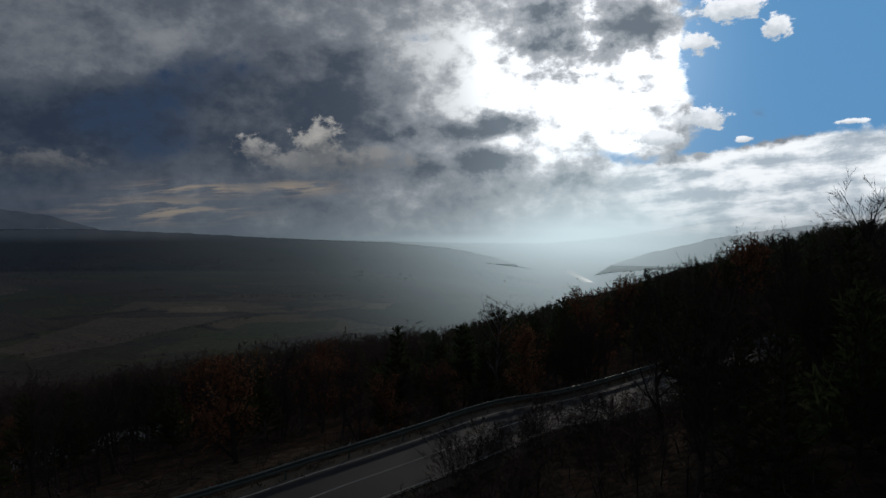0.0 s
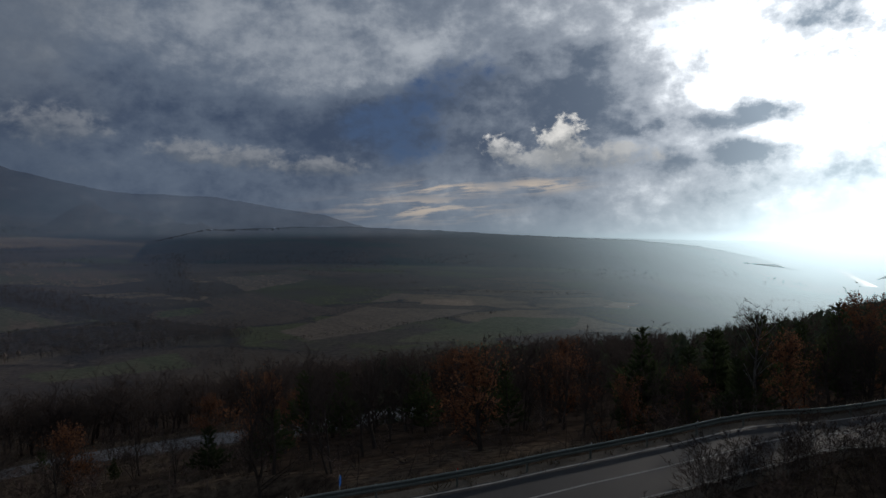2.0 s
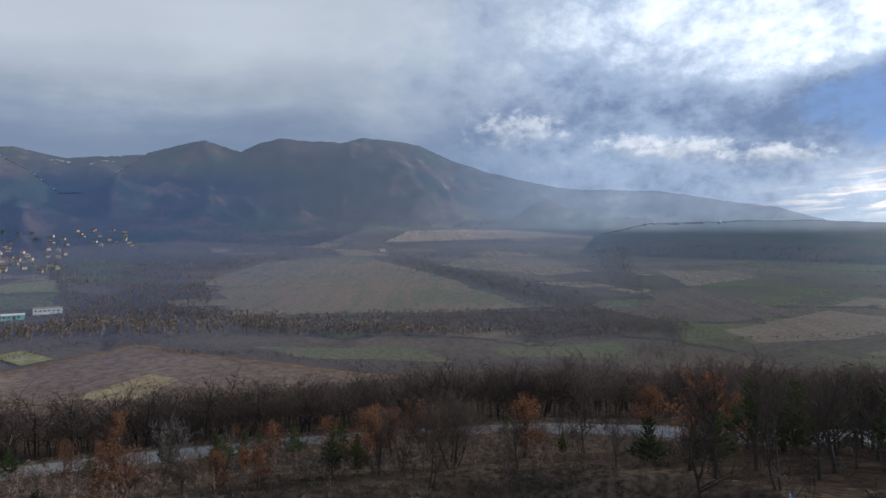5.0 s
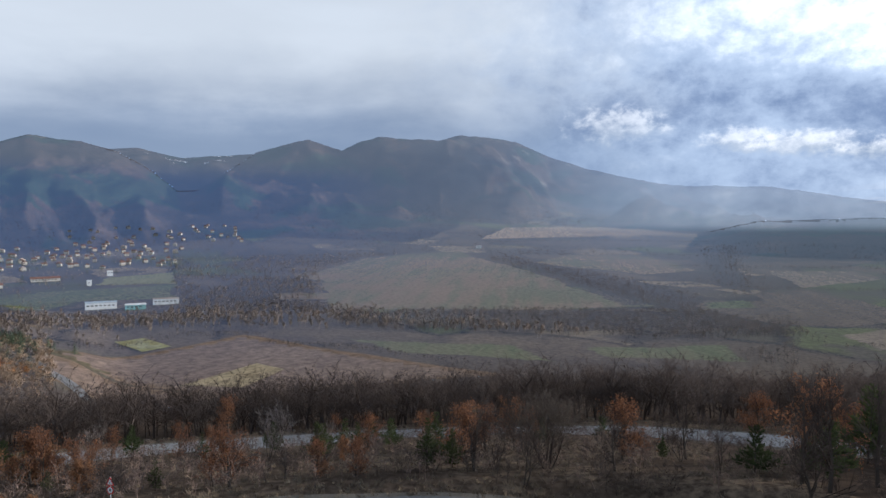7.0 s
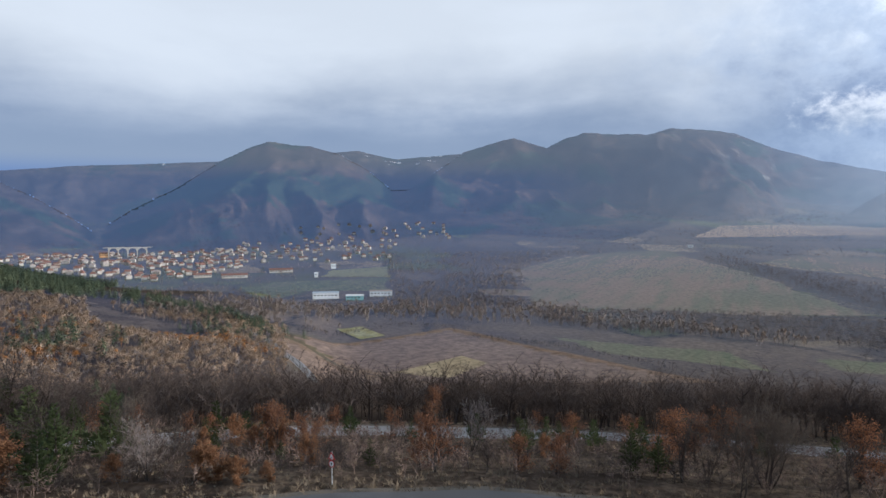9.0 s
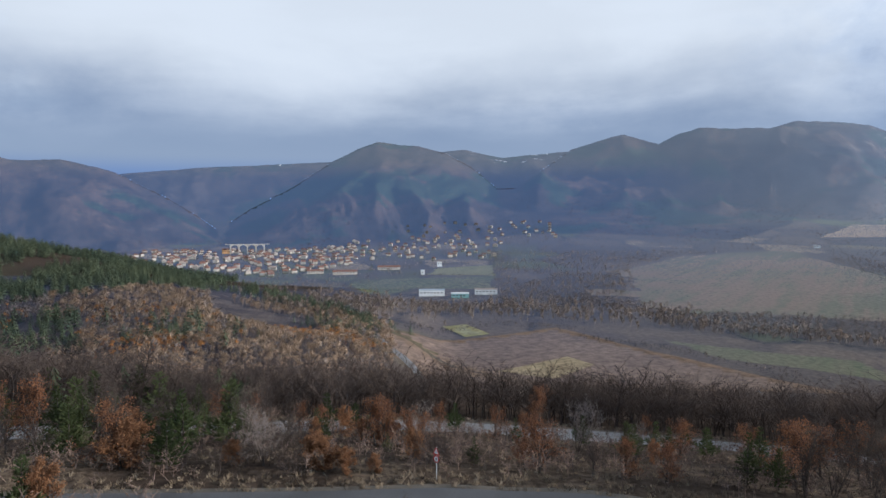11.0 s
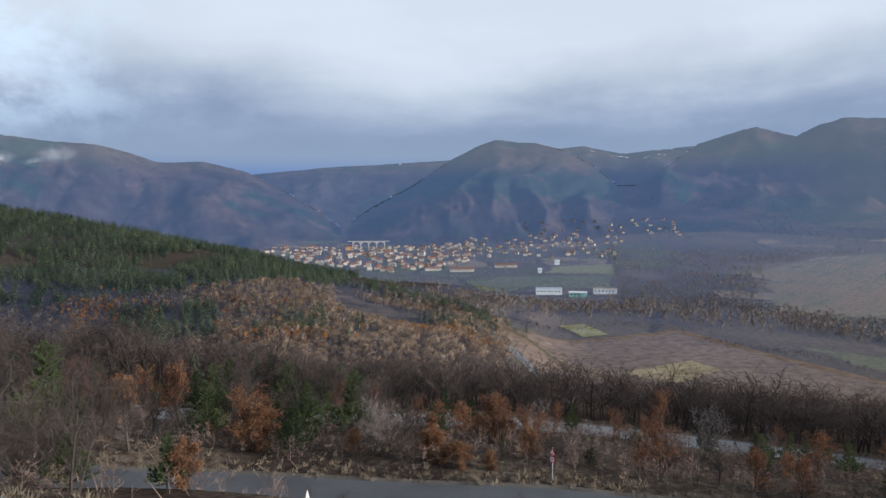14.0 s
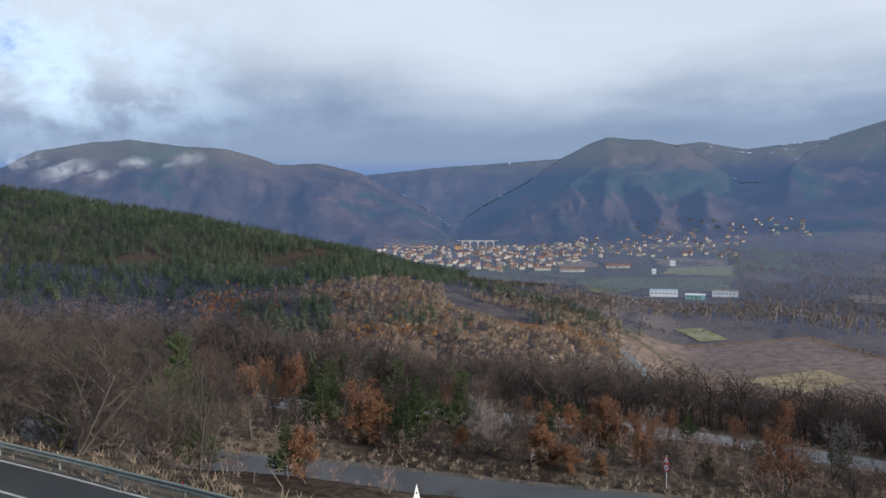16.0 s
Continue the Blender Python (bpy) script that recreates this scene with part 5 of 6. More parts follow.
def field(label, corners, mat, lift=0.4, n=26):
    """A piece of farm land between four corners given as azimuth and elevation from the eye."""
    c = np.array([polar(a, ground_at(a, e, 300)) for a, e in corners])
    FIELDS.append(c)
    u, v = np.meshgrid(np.linspace(0, 1, n), np.linspace(0, 1, n), indexing="ij")
    u, v = u[..., None], v[..., None]
    p = c[0] * (1 - u) * (1 - v) + c[1] * u * (1 - v) + c[2] * u * v + c[3] * (1 - u) * v
    a, r = np.degrees(np.arctan2(-p[..., 0], p[..., 1])), np.hypot(p[..., 0], p[..., 1])
    z = height(a, r, False) + lift * 0.7 + r * 0.0004
    rag = np.minimum(11, 0.035 * np.linalg.norm(c[0] - c[2])) * np.clip(1.6 * np.abs(np.maximum(np.abs(u - 0.5), np.abs(v - 0.5))) - 0.2, 0, 1)[..., 0]
    away = p - c.mean(0)
    p = p + away / (np.linalg.norm(away, axis=2)[..., None] + 1e-6) * (rag * np.clip(0.3 + fbm(p[..., 0], p[..., 1], 45, 3, 61), 0, 1))[..., None]
    ob = new("field", mesh_from("field", np.dstack([p, z]).reshape(-1, 3), grid_faces(n, n), M[mat]))
    return tagged(ob, label, "field", kind="structure")


def furrowed(c1, c2, c3, heading_deg, pitch=0.16, patches=0.012):
    """Ploughed or mown land: rows along a heading, with uneven patches."""
    def build(N, pos):
        x, y, z = N.sep(pos)
        h = radians(heading_deg)
        across = N.m("ADD", N.m("MULTIPLY", x, math.cos(h)), N.m("MULTIPLY", y, math.sin(h)))
        along = N.m("SUBTRACT", N.m("MULTIPLY", y, math.cos(h)), N.m("MULTIPLY", x, math.sin(h)))
        rows = N.noise(N.xyz(N.m("MULTIPLY", across, pitch), N.m("MULTIPLY", along, pitch * 0.06), 0.0), 1.0, 3, 0.6)
        patch = N.noise(pos, patches, 5, 0.6, 0.3)
        grain = N.noise(pos, 0.11, 7, 0.8)
        col = N.mix(N.ramp(patch, 0.38, 0.62), c1, c2)
        col = N.mix(N.m("MULTIPLY", N.ramp(rows, 0.35, 0.65), 0.6), col, c3)
        return N.mix(N.ramp(grain, 0.36, 0.64), N.mix(1.0, col, 0.66, "MULTIPLY"), N.mix(1.0, col, 1.22, "MULTIPLY")), grain
    return build


M["plough"] = material("ploughed_soil", furrowed((0.135, 0.096, 0.070), (0.165, 0.119, 0.086), (0.112, 0.081, 0.060), 35), bump=(0.5, 0.4), sat=1.0)
M["stubble"] = material("stubble", furrowed((0.22, 0.165, 0.085), (0.26, 0.20, 0.105), (0.15, 0.115, 0.068), 35), bump=(0.5, 0.3))
M["lime"] = material("yellow_grass", furrowed((0.20, 0.19, 0.075), (0.24, 0.215, 0.09), (0.17, 0.165, 0.065), 35), bump=(0.4, 0.3))

field("brown ploughed field at the foot of the hill", ((93.4, -9.0), (79.5, -8.9), (58.5, -12.5), (81, -13.5)), "plough")
field("brown corner beside the ploughed field", ((95, -9.9), (93.6, -9.1), (81.5, -13.5), (86, -14.0)), "plough", 0.3)
field("small square of yellow-green grass in the ploughed field", ((88.9, -8.85), (86.9, -8.72), (84.9, -9.5), (87.0, -9.75)), "lime", 0.8)
field("pale stubble strip left in the ploughed field", ((84.4, -12.5), (78.6, -11.2), (76.4, -11.75), (79.6, -12.95)), "stubble", 0.8)


# open land and woods on the valley floor: corners as azimuth and elevation from the eye, two colours
TAN, STRAW, PALE, GREEN, FALLOW = ((0.165, 0.117, 0.077), (0.112, 0.104, 0.060)), ((0.26, 0.188, 0.122), (0.20, 0.146, 0.098)), ((0.165, 0.128, 0.092), (0.13, 0.102, 0.076)), ((0.088, 0.094, 0.048), (0.112, 0.104, 0.060)), ((0.088, 0.068, 0.052), (0.110, 0.084, 0.062))
OPEN_LAND = [
    (((73.8, -4.1), (70.2, -2.95), (66.0, -2.55), (60.4, -2.3), (56.5, -3.9), (50.2, -5.4), (48.0, -6.9), (60, -7.15), (72.4, -7.15)), TAN),
    (((60.2, -1.35), (58.2, -0.45), (48.8, -0.45), (43.4, -1.0)), STRAW), (((57.8, -1.6), (45.3, -1.25), (38.1, -1.5), (50.5, -2.1)), FALLOW),
    (((55.8, -3.3), (52.9, -2.7), (46.7, -2.75), (43.1, -3.8), (47.0, -4.2)), TAN), (((33.5, -8.2), (26.0, -6.4), (15.6, -6.8), (25.1, -8.3), (30.7, -9.2)), PALE),
    (((38.1, -3.8), (32.5, -3.55), (30.7, -4.1), (35.8, -4.9)), PALE), (((42.7, -6.3), (39.5, -5.9), (39.0, -6.5), (42.5, -6.8)), GREEN), (((24.6, -9.3), (15.6, -7.3), (8.9, -7.3), (9.3, -8.2), (16.9, -9.3)), GREEN),
    (((22.1, -6.25), (21.4, -5.85), (17.4, -5.9), (17.5, -6.4)), STRAW), (((25.8, -6.0), (24.1, -5.3), (22.1, -5.4), (23.7, -5.9)), PALE), (((6.6, -6.4), (5.8, -6.0), (4.2, -6.0), (4.7, -6.5)), STRAW),
    (((40.4, -3.1), (31.1, -2.8), (33.3, -3.3), (40.0, -3.5)), FALLOW), (((39.5, -5.5), (35.4, -5.0), (27.9, -6.6), (33.5, -7.7)), FALLOW), (((77.4, -5.6), (71.9, -5.7), (72.4, -6.2), (76.5, -6.15)), TAN),
    (((51.5, -10.1), (41.2, -9.5), (39.6, -10.6), (49.7, -10.9)), GREEN), (((71.1, -9.5), (58.0, -10.1), (54.4, -11.3), (67.3, -10.6)), GREEN),
    (((95.2, -5.6), (93.8, -4.85), (84.6, -4.7), (84.6, -5.75)), GREEN), (((90.2, -4.55), (89.3, -4.0), (84.6, -3.75), (84.6, -4.6)), ((0.150, 0.145, 0.066), (0.17, 0.155, 0.075)))]
WOODLAND = [((72.0, -7.25), (57.0, -7.2), (42.9, -6.95), (34.5, -8.3), (42.4, -9.3), (57.0, -9.0), (64.5, -9.1), (72.0, -8.6)), ((58.9, -2.6), (55.3, -4.1), (50.0, -5.7), (43.5, -7.2), (42.5, -6.0), (47.4, -4.7), (53.4, -3.7)),
            ((43.2, -1.9), (40.8, -1.8), (39.3, -5.4), (41.6, -5.0)), ((84, -5.9), (79.5, -4.6), (74.5, -4.3), (73.2, -6.9), (79, -7.2), (84.5, -6.9))]


def outline(corners):
    return np.array([polar(a, ground_at(a, e, 300)) for a, e in corners])


OPEN_LAND = [(outline(c), tone) for c, tone in OPEN_LAND]
WOODLAND = [outline(c) for c in WOODLAND]


def farm_land(N, pos):
    """The valley floor: small parcels, the larger fields between their ragged hedges, and the brown floor of the woods."""
    x, y, z = N.sep(pos)
    col = parcels(N, pos)
    rag = N.m("ADD", N.m("MULTIPLY", N.m("SUBTRACT", N.noise(pos, 0.012, 5, 0.65), 0.5), 44.0), N.m("MULTIPLY", N.m("SUBTRACT", N.noise(pos, 0.09, 4, 0.6), 0.5), 12.0))
    rows = N.noise(N.xyz(N.m("MULTIPLY", N.m("ADD", N.m("MULTIPLY", x, 0.55), N.m("MULTIPLY", y, 0.83)), 0.05), N.m("MULTIPLY", x, 0.004), 0.0), 1.0, 4, 0.65)
    patch = N.ramp(N.m("ADD", N.m("MULTIPLY", rows, 0.45), N.m("MULTIPLY", N.noise(pos, 0.0055, 5, 0.62, 0.3), 0.55)), 0.40, 0.60)

    def inside(c):
        mid, near = c.mean(0), rag
        d = None
        for p, q in zip(c, np.roll(c, -1, axis=0)):
            n = np.array([-(q - p)[1], (q - p)[0]]) / np.linalg.norm(q - p)
            n = n if np.dot(mid - p, n) > 0 else -n
            e = N.m("ADD", N.m("ADD", N.m("MULTIPLY", x, float(n[0])), N.m("MULTIPLY", y, float(n[1]))), -float(np.dot(n, p)))
            d = e if d is None else N.m("MINIMUM", d, e)
        return N.ramp(N.m("ADD", d, near), -2.0, 3.0)
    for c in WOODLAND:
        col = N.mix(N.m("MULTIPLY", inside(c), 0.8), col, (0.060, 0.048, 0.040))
    for c, (one, two) in OPEN_LAND:
        col = N.mix(inside(c), col, N.mix(patch, one, two))
    grain = N.noise(pos, 0.2, 5, 0.7)
    return N.mix(N.ramp(grain, 0.3, 0.7), N.mix(1.0, col, 0.66, "MULTIPLY"), N.mix(1.0, col, 1.2, "MULTIPLY")), grain


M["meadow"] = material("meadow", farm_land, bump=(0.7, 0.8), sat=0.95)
ploughed = np.zeros(len(GF), bool)
ALL_FIELDS = list(FIELDS)
for c in ALL_FIELDS:
    FIELDS[:] = [c]
    ploughed |= ~not_in_fields(0, 0, SHEET[..., 0].ravel(), SHEET[..., 1].ravel())[GF].any(1)
FIELDS[:] = ALL_FIELDS + [c for c, tone in OPEN_LAND]
lay_ground(ploughed)


def along(points, n, width):
    """n spots about a line given as (azimuth, elevation)."""
    p = np.array([polar(a, ground_at(a, e, 300)) for a, e in points])
    seg = np.concatenate([[0], np.cumsum(np.linalg.norm(np.diff(p, axis=0), axis=1))])
    s = RNG.uniform(0, seg[-1], n)
    x = np.interp(s, seg, p[:, 0]) + RNG.normal(0, width / 2, n)
    y = np.interp(s, seg, p[:, 1]) + RNG.normal(0, width / 2, n)
    return np.stack([np.degrees(np.arctan2(-x, y)), np.hypot(x, y)], 1)


def within(c, n):
    """Up to n spots inside an outline."""
    p = RNG.uniform(c.min(0), c.max(0), (n * 3, 2))
    kept_fields, FIELDS[:] = list(FIELDS), [c]
    p = p[~not_in_fields(0, 0, p[:, 0], p[:, 1])][:n]
    FIELDS[:] = kept_fields
    return np.stack([np.degrees(np.arctan2(-p[:, 0], p[:, 1])), np.hypot(p[:, 0], p[:, 1])], 1)


scatter("woods", "pale bare poplars and willows along the river", "woods", np.vstack([
    along(((101, -7.3), (93, -7.4), (86, -7.45), (78, -7.7), (70, -8.1)), 1250, 62), along(((70, -8.3), (60, -8.7), (52, -9.2)), 160, 26)]), TALL_FAR, "wood_pale", (6, 13), wide=(0.8, 1.2))
valley_woods = np.vstack([
    within(WOODLAND[0], 2300), within(WOODLAND[1], 900), within(WOODLAND[2], 500), within(WOODLAND[3], 900), along(((84, -6.9), (78, -6.6), (70, -7.4)), 420, 46),
    along(((59, -2.9), (55, -4.2), (50, -5.3), (46, -6.5), (42, -7.6), (36, -8.6)), 800, 44), along(((41, -1.9), (40.5, -3.2), (39, -5.0), (40, -6.6)), 300, 28),
    sector(3000, 66, 85, 980, 1750, lambda a, r, x, y: not_in_fields(a, r, x, y) & (fbm(x, y, 200, 3, 19) > -0.45)), sector(900, 36, 49, 600, 860, lambda a, r, x, y: not_in_fields(a, r, x, y) & (fbm(x, y, 120, 3, 17) > -0.1))])
scatter("woods", "dark bare woods on the valley floor", "woods", valley_woods[valley_woods[:, 0] > 60], BARE_TINY, "wood_valley", (4.5, 9), wide=(1.0, 1.5))
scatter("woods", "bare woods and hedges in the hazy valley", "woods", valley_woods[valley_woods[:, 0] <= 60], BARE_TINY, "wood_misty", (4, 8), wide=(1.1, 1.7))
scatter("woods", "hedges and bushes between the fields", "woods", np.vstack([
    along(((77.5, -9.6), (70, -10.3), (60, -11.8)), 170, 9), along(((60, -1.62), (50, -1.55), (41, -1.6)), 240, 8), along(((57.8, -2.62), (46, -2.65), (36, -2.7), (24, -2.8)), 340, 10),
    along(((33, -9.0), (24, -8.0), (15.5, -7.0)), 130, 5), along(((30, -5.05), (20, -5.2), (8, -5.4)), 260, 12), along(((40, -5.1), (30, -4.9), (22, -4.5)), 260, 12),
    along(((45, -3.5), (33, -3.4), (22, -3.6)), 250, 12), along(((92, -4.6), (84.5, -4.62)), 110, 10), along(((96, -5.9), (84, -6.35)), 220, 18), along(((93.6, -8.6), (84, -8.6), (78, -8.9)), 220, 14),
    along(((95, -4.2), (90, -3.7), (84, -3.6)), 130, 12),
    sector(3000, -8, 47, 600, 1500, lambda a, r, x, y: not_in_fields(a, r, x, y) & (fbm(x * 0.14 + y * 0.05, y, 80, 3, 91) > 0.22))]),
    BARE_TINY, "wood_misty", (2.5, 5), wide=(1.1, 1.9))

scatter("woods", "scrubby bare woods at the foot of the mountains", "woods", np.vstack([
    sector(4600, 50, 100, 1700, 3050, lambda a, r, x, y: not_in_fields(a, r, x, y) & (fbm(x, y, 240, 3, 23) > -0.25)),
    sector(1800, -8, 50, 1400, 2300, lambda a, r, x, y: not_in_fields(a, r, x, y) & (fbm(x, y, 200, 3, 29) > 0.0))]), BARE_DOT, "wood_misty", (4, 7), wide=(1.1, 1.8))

# the spur: pines on its back, bare and rust-leaved trees on its nose
def slope_e(a, r):
    return np.degrees(np.arctan2(height(a, r, False) - EYE_Z, r))


def pine_side(a, r, x, y):
    """Pines cover the back of the spur and a patch on its front."""
    e = slope_e(a, r) + 0.5 * fbm(x, y, 60, 3, 55)
    back = e > np.interp(a, (93, 98.4, 107.5, 114, 122, 129, 137, 140), (-2, -3.5, -5.3, -5.1, -6.0, -6.7, -6.4, -6.2))
    return (back | ((np.abs(a - 120.4) < 3.8) & (np.abs(e + 8.6) < 1.3))) & (fbm(x, y, 90, 3, 57) > -0.5)


def bare_side(a, r, x, y):
    return ~pine_side(a, r, x, y) & ~in_clearing(a, r)


scatter("woods", "dense green pine forest on the spur", "woods", np.vstack([sector(13500, 104, 150, 330, 1130, pine_side), sector(800, -60, -10, 420, 760),
        along(((107.2, -5.5), (103.5, -5.9), (98.4, -7.5), (94.9, -8.9)), 260, 20), along(((113.4, -8.6), (107.5, -9.3)), 46, 34), along(((100, -8.6), (96, -9.4)), 26, 26)]), PINE_FAR, "pines_far", (7, 14), wide=(0.9, 1.35))
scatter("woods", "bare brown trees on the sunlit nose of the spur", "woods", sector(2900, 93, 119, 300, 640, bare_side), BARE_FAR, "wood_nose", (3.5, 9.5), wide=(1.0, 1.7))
scatter("woods", "grey bare trees on the flank of the spur", "woods", np.vstack([sector(1200, 93, 119, 310, 640, bare_side), sector(2600, 117, 150, 300, 600, bare_side)]), BARE_TINY, "wood_valley", (5, 9), wide=(1.1, 1.7))
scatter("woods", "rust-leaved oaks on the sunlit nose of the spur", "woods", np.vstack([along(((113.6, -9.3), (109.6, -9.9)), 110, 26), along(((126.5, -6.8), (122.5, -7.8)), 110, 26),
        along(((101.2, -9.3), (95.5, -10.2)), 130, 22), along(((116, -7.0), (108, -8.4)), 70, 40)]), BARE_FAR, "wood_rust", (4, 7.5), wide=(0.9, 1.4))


# ---- guard rail, signs ----
M["steel"] = material("galvanised_steel", speckle((0.20, 0.22, 0.20), (0.27, 0.29, 0.27), (0.16, 0.18, 0.16), 1.2, 14.0), rough=0.5, metal=0.55, air=False)
M["pole"] = material("sign_pole", speckle((0.42, 0.44, 0.46), (0.5, 0.52, 0.54), (0.36, 0.38, 0.40), 2.0, 20.0), rough=0.45, metal=0.4, air=False)
M["white"] = material("white_sheet", speckle((0.78, 0.78, 0.77), (0.70, 0.70, 0.69), (0.76, 0.75, 0.73), 2.0, 15.0), rough=0.5, air=False)
M["red"] = material("red_sheet", speckle((0.50, 0.03, 0.03), (0.42, 0.03, 0.03), (0.48, 0.04, 0.04), 2.0, 15.0), rough=0.45, air=False)
M["blue_sheet"] = material("blue_sheet", speckle((0.03, 0.10, 0.32), (0.04, 0.12, 0.36), (0.03, 0.09, 0.28), 2.0, 15.0), rough=0.45, air=False)
M["black"] = material("black_mark", speckle((0.02, 0.02, 0.02), (0.03, 0.03, 0.03), (0.02, 0.02, 0.02), 2.0, 15.0), rough=0.6, air=False)


def bm_mesh(name, bm, mat):
    me = bpy.data.meshes.new(name)
    bm.to_mesh(me)
    bm.free()
    me.materials.append(mat)
    return me


def box(w, d, h, z0=0.0, bevel=0.0):
    bm = bmesh.new()
    bmesh.ops.create_cube(bm, size=1.0, matrix=Matrix.Translation((0, 0, z0 + h / 2)) @ Matrix.Diagonal((w, d, h, 1)))
    if bevel:
        bmesh.ops.bevel(bm, geom=bm.edges[:], offset=bevel, segments=2, affect="EDGES")
    return bm


def guard_rail(line, a0, a1, off, label):
    """A steel guard rail along a road: two-wave beam, posts, end reflectors."""
    az_ = np.degrees(np.arctan2(-line[:, 0], line[:, 1]))
    d = np.gradient(line[:, :2], axis=0)
    d /= np.linalg.norm(d, axis=1)[:, None]
    out = np.stack([-d[:, 1], d[:, 0]], 1)
    sgn = np.sign(np.sum(out * line[:, :2], 1))[:, None]
    out = out * sgn
    keep = (az_ >= a0) & (az_ <= a1)
    base = np.concatenate([line[:, :2] + out * off, line[:, 2:] + 0.0], 1)[keep]
    o = out[keep]
    rail = new("guard_rail")
    rail.location = base[0]
    rel = base - base[0]
    prof = [(-0.02, 0.40), (-0.07, 0.44), (-0.07, 0.50), (-0.01, 0.545), (-0.01, 0.585), (-0.07, 0.63), (-0.07, 0.69), (-0.02, 0.73), (0.0, 0.73), (0.0, 0.40)]
    v = np.stack([np.concatenate([rel[:, :2] + o * p, rel[:, 2:] + z], 1) for p, z in prof], 1)
    k = len(prof)
    n = len(rel)
    f = [[i * k + j, i * k + (j + 1) % k, (i + 1) * k + (j + 1) % k, (i + 1) * k + j] for i in range(n - 1) for j in range(k)]
    part("beam", mesh_from("beam", v.reshape(-1, 3), f, M["steel"], smooth_shade=False), rail)
    post = bm_mesh("post", box(0.12, 0.07, 1.0, -0.28, 0.008), M["steel"])
    mark = bm_mesh("reflector", box(0.05, 0.012, 0.10, 0.76, 0.004), M["white"])
    redm = bm_mesh("reflector", box(0.05, 0.012, 0.10, 0.76, 0.004), M["red"])
    run = np.concatenate([[0], np.cumsum(np.linalg.norm(np.diff(rel, axis=0), axis=1))])
    for i, s in enumerate(np.arange(0.5, run[-1], 4.0)):
        px, py, pz = (np.interp(s, run, rel[:, c]) for c in range(3))
        ox, oy = (np.interp(s, run, o[:, c]) for c in range(2))
        ob = part("post", post, rail)
        ob.location, ob.rotation_euler = (px + ox * 0.07, py + oy * 0.07, pz), (0, 0, math.atan2(oy, ox))
        if i % 2 == 0:
            mk = part("reflector", redm if i % 6 == 2 else mark, rail)
            mk.location, mk.rotation_euler = (px - ox * 0.03, py - oy * 0.03, pz), (0, 0, math.atan2(oy, ox) + 1.57)
    return tagged(rail, label, "guard rail")


guard_rail(ROAD_UPPER, -26, 36, 2.95, "grey steel guard rail along the damp road above the woods")
guard_rail(ROAD_UPPER, 117, 153, 2.95, "greenish grey steel guard rail round the bend")


def spot_at(a, r):
    x, y = polar(a, r)
    return float(x), float(y), float(height(np.array([a]), np.array([r]))[0])


def plate(kind, size, mat, y, z):
    """A sign plate facing -y: triangle, disc or board."""
    bm = bmesh.new()
    if kind == "triangle":
        pts = [(-size / 2, 0), (size / 2, 0), (0, size * 0.87)]
    elif kind == "disc":
        pts = [(size / 2 * math.cos(t * math.pi / 12), size / 2 + size / 2 * math.sin(t * math.pi / 12)) for t in range(24)]
    else:
        pts = [(-size / 2, 0), (size / 2, 0), (size / 2, size * 1.4), (-size / 2, size * 1.4)]
    f = bm.faces.new([bm.verts.new((px, y, z + pz)) for px, pz in pts])
    e = bmesh.ops.extrude_face_region(bm, geom=[f])
    bmesh.ops.translate(bm, vec=(0, 0.008, 0), verts=[q for q in e["geom"] if isinstance(q, bmesh.types.BMVert)])
    bmesh.ops.recalc_face_normals(bm, faces=bm.faces[:])
    return bm_mesh("plate", bm, mat)


def pole_mesh(h, r=0.035):
    bm = bmesh.new()
    bmesh.ops.create_cone(bm, cap_ends=True, segments=12, radius1=r, radius2=r, depth=h + 0.3, matrix=Matrix.Translation((0, 0, h / 2 - 0.15)))
    return bm_mesh("pole", bm, M["pole"])


def sign(a, r, facing, label, build):
    top = new("road_sign")
    top.location, top.rotation_euler = spot_at(a, r), (0, 0, radians(facing))
    build(top)
    return tagged(top, label, "road sign")


def two_plates(top):
    part("pole", pole_mesh(2.75), top)
    t = part("warning_plate", plate("triangle", 0.72, M["red"], -0.045, 2.12), top, "red-bordered white warning triangle")
    part("panel", plate("triangle", 0.46, M["white"], -0.052, 2.20), t)
    part("symbol", plate("board", 0.07, M["black"], -0.058, 2.26), t)
    q = part("limit_plate", plate("disc", 0.60, M["red"], -0.045, 1.46), top, "red-rimmed round white plate")
    part("panel", plate("disc", 0.44, M["white"], -0.052, 1.54), q)
    part("symbol", plate("board", 0.12, M["black"], -0.058, 1.68), q)


def tall_triangle(top):
    part("pole", pole_mesh(0.9), top)
    bm = bmesh.new()
    f = bm.faces.new([bm.verts.new(p) for p in ((-0.34, -0.045, -0.1), (0.34, -0.045, -0.1), (0.0, -0.045, 1.3))])
    e = bmesh.ops.extrude_face_region(bm, geom=[f])
    bmesh.ops.translate(bm, vec=(0, 0.01, 0), verts=[q for q in e["geom"] if isinstance(q, bmesh.types.BMVert)])
    bmesh.ops.recalc_face_normals(bm, faces=bm.faces[:])
    pl = part("plate", bm_mesh("plate", bm, M["white"]), top)
    part("symbol", plate("board", 0.08, M["black"], -0.05, 0.75), pl)


def edge_on(top):
    part("pole", pole_mesh(2.0), top)
    part("plate", plate("disc", 0.6, M["blue_sheet"], -0.045, 1.38), top, "blue plate seen nearly edge-on")


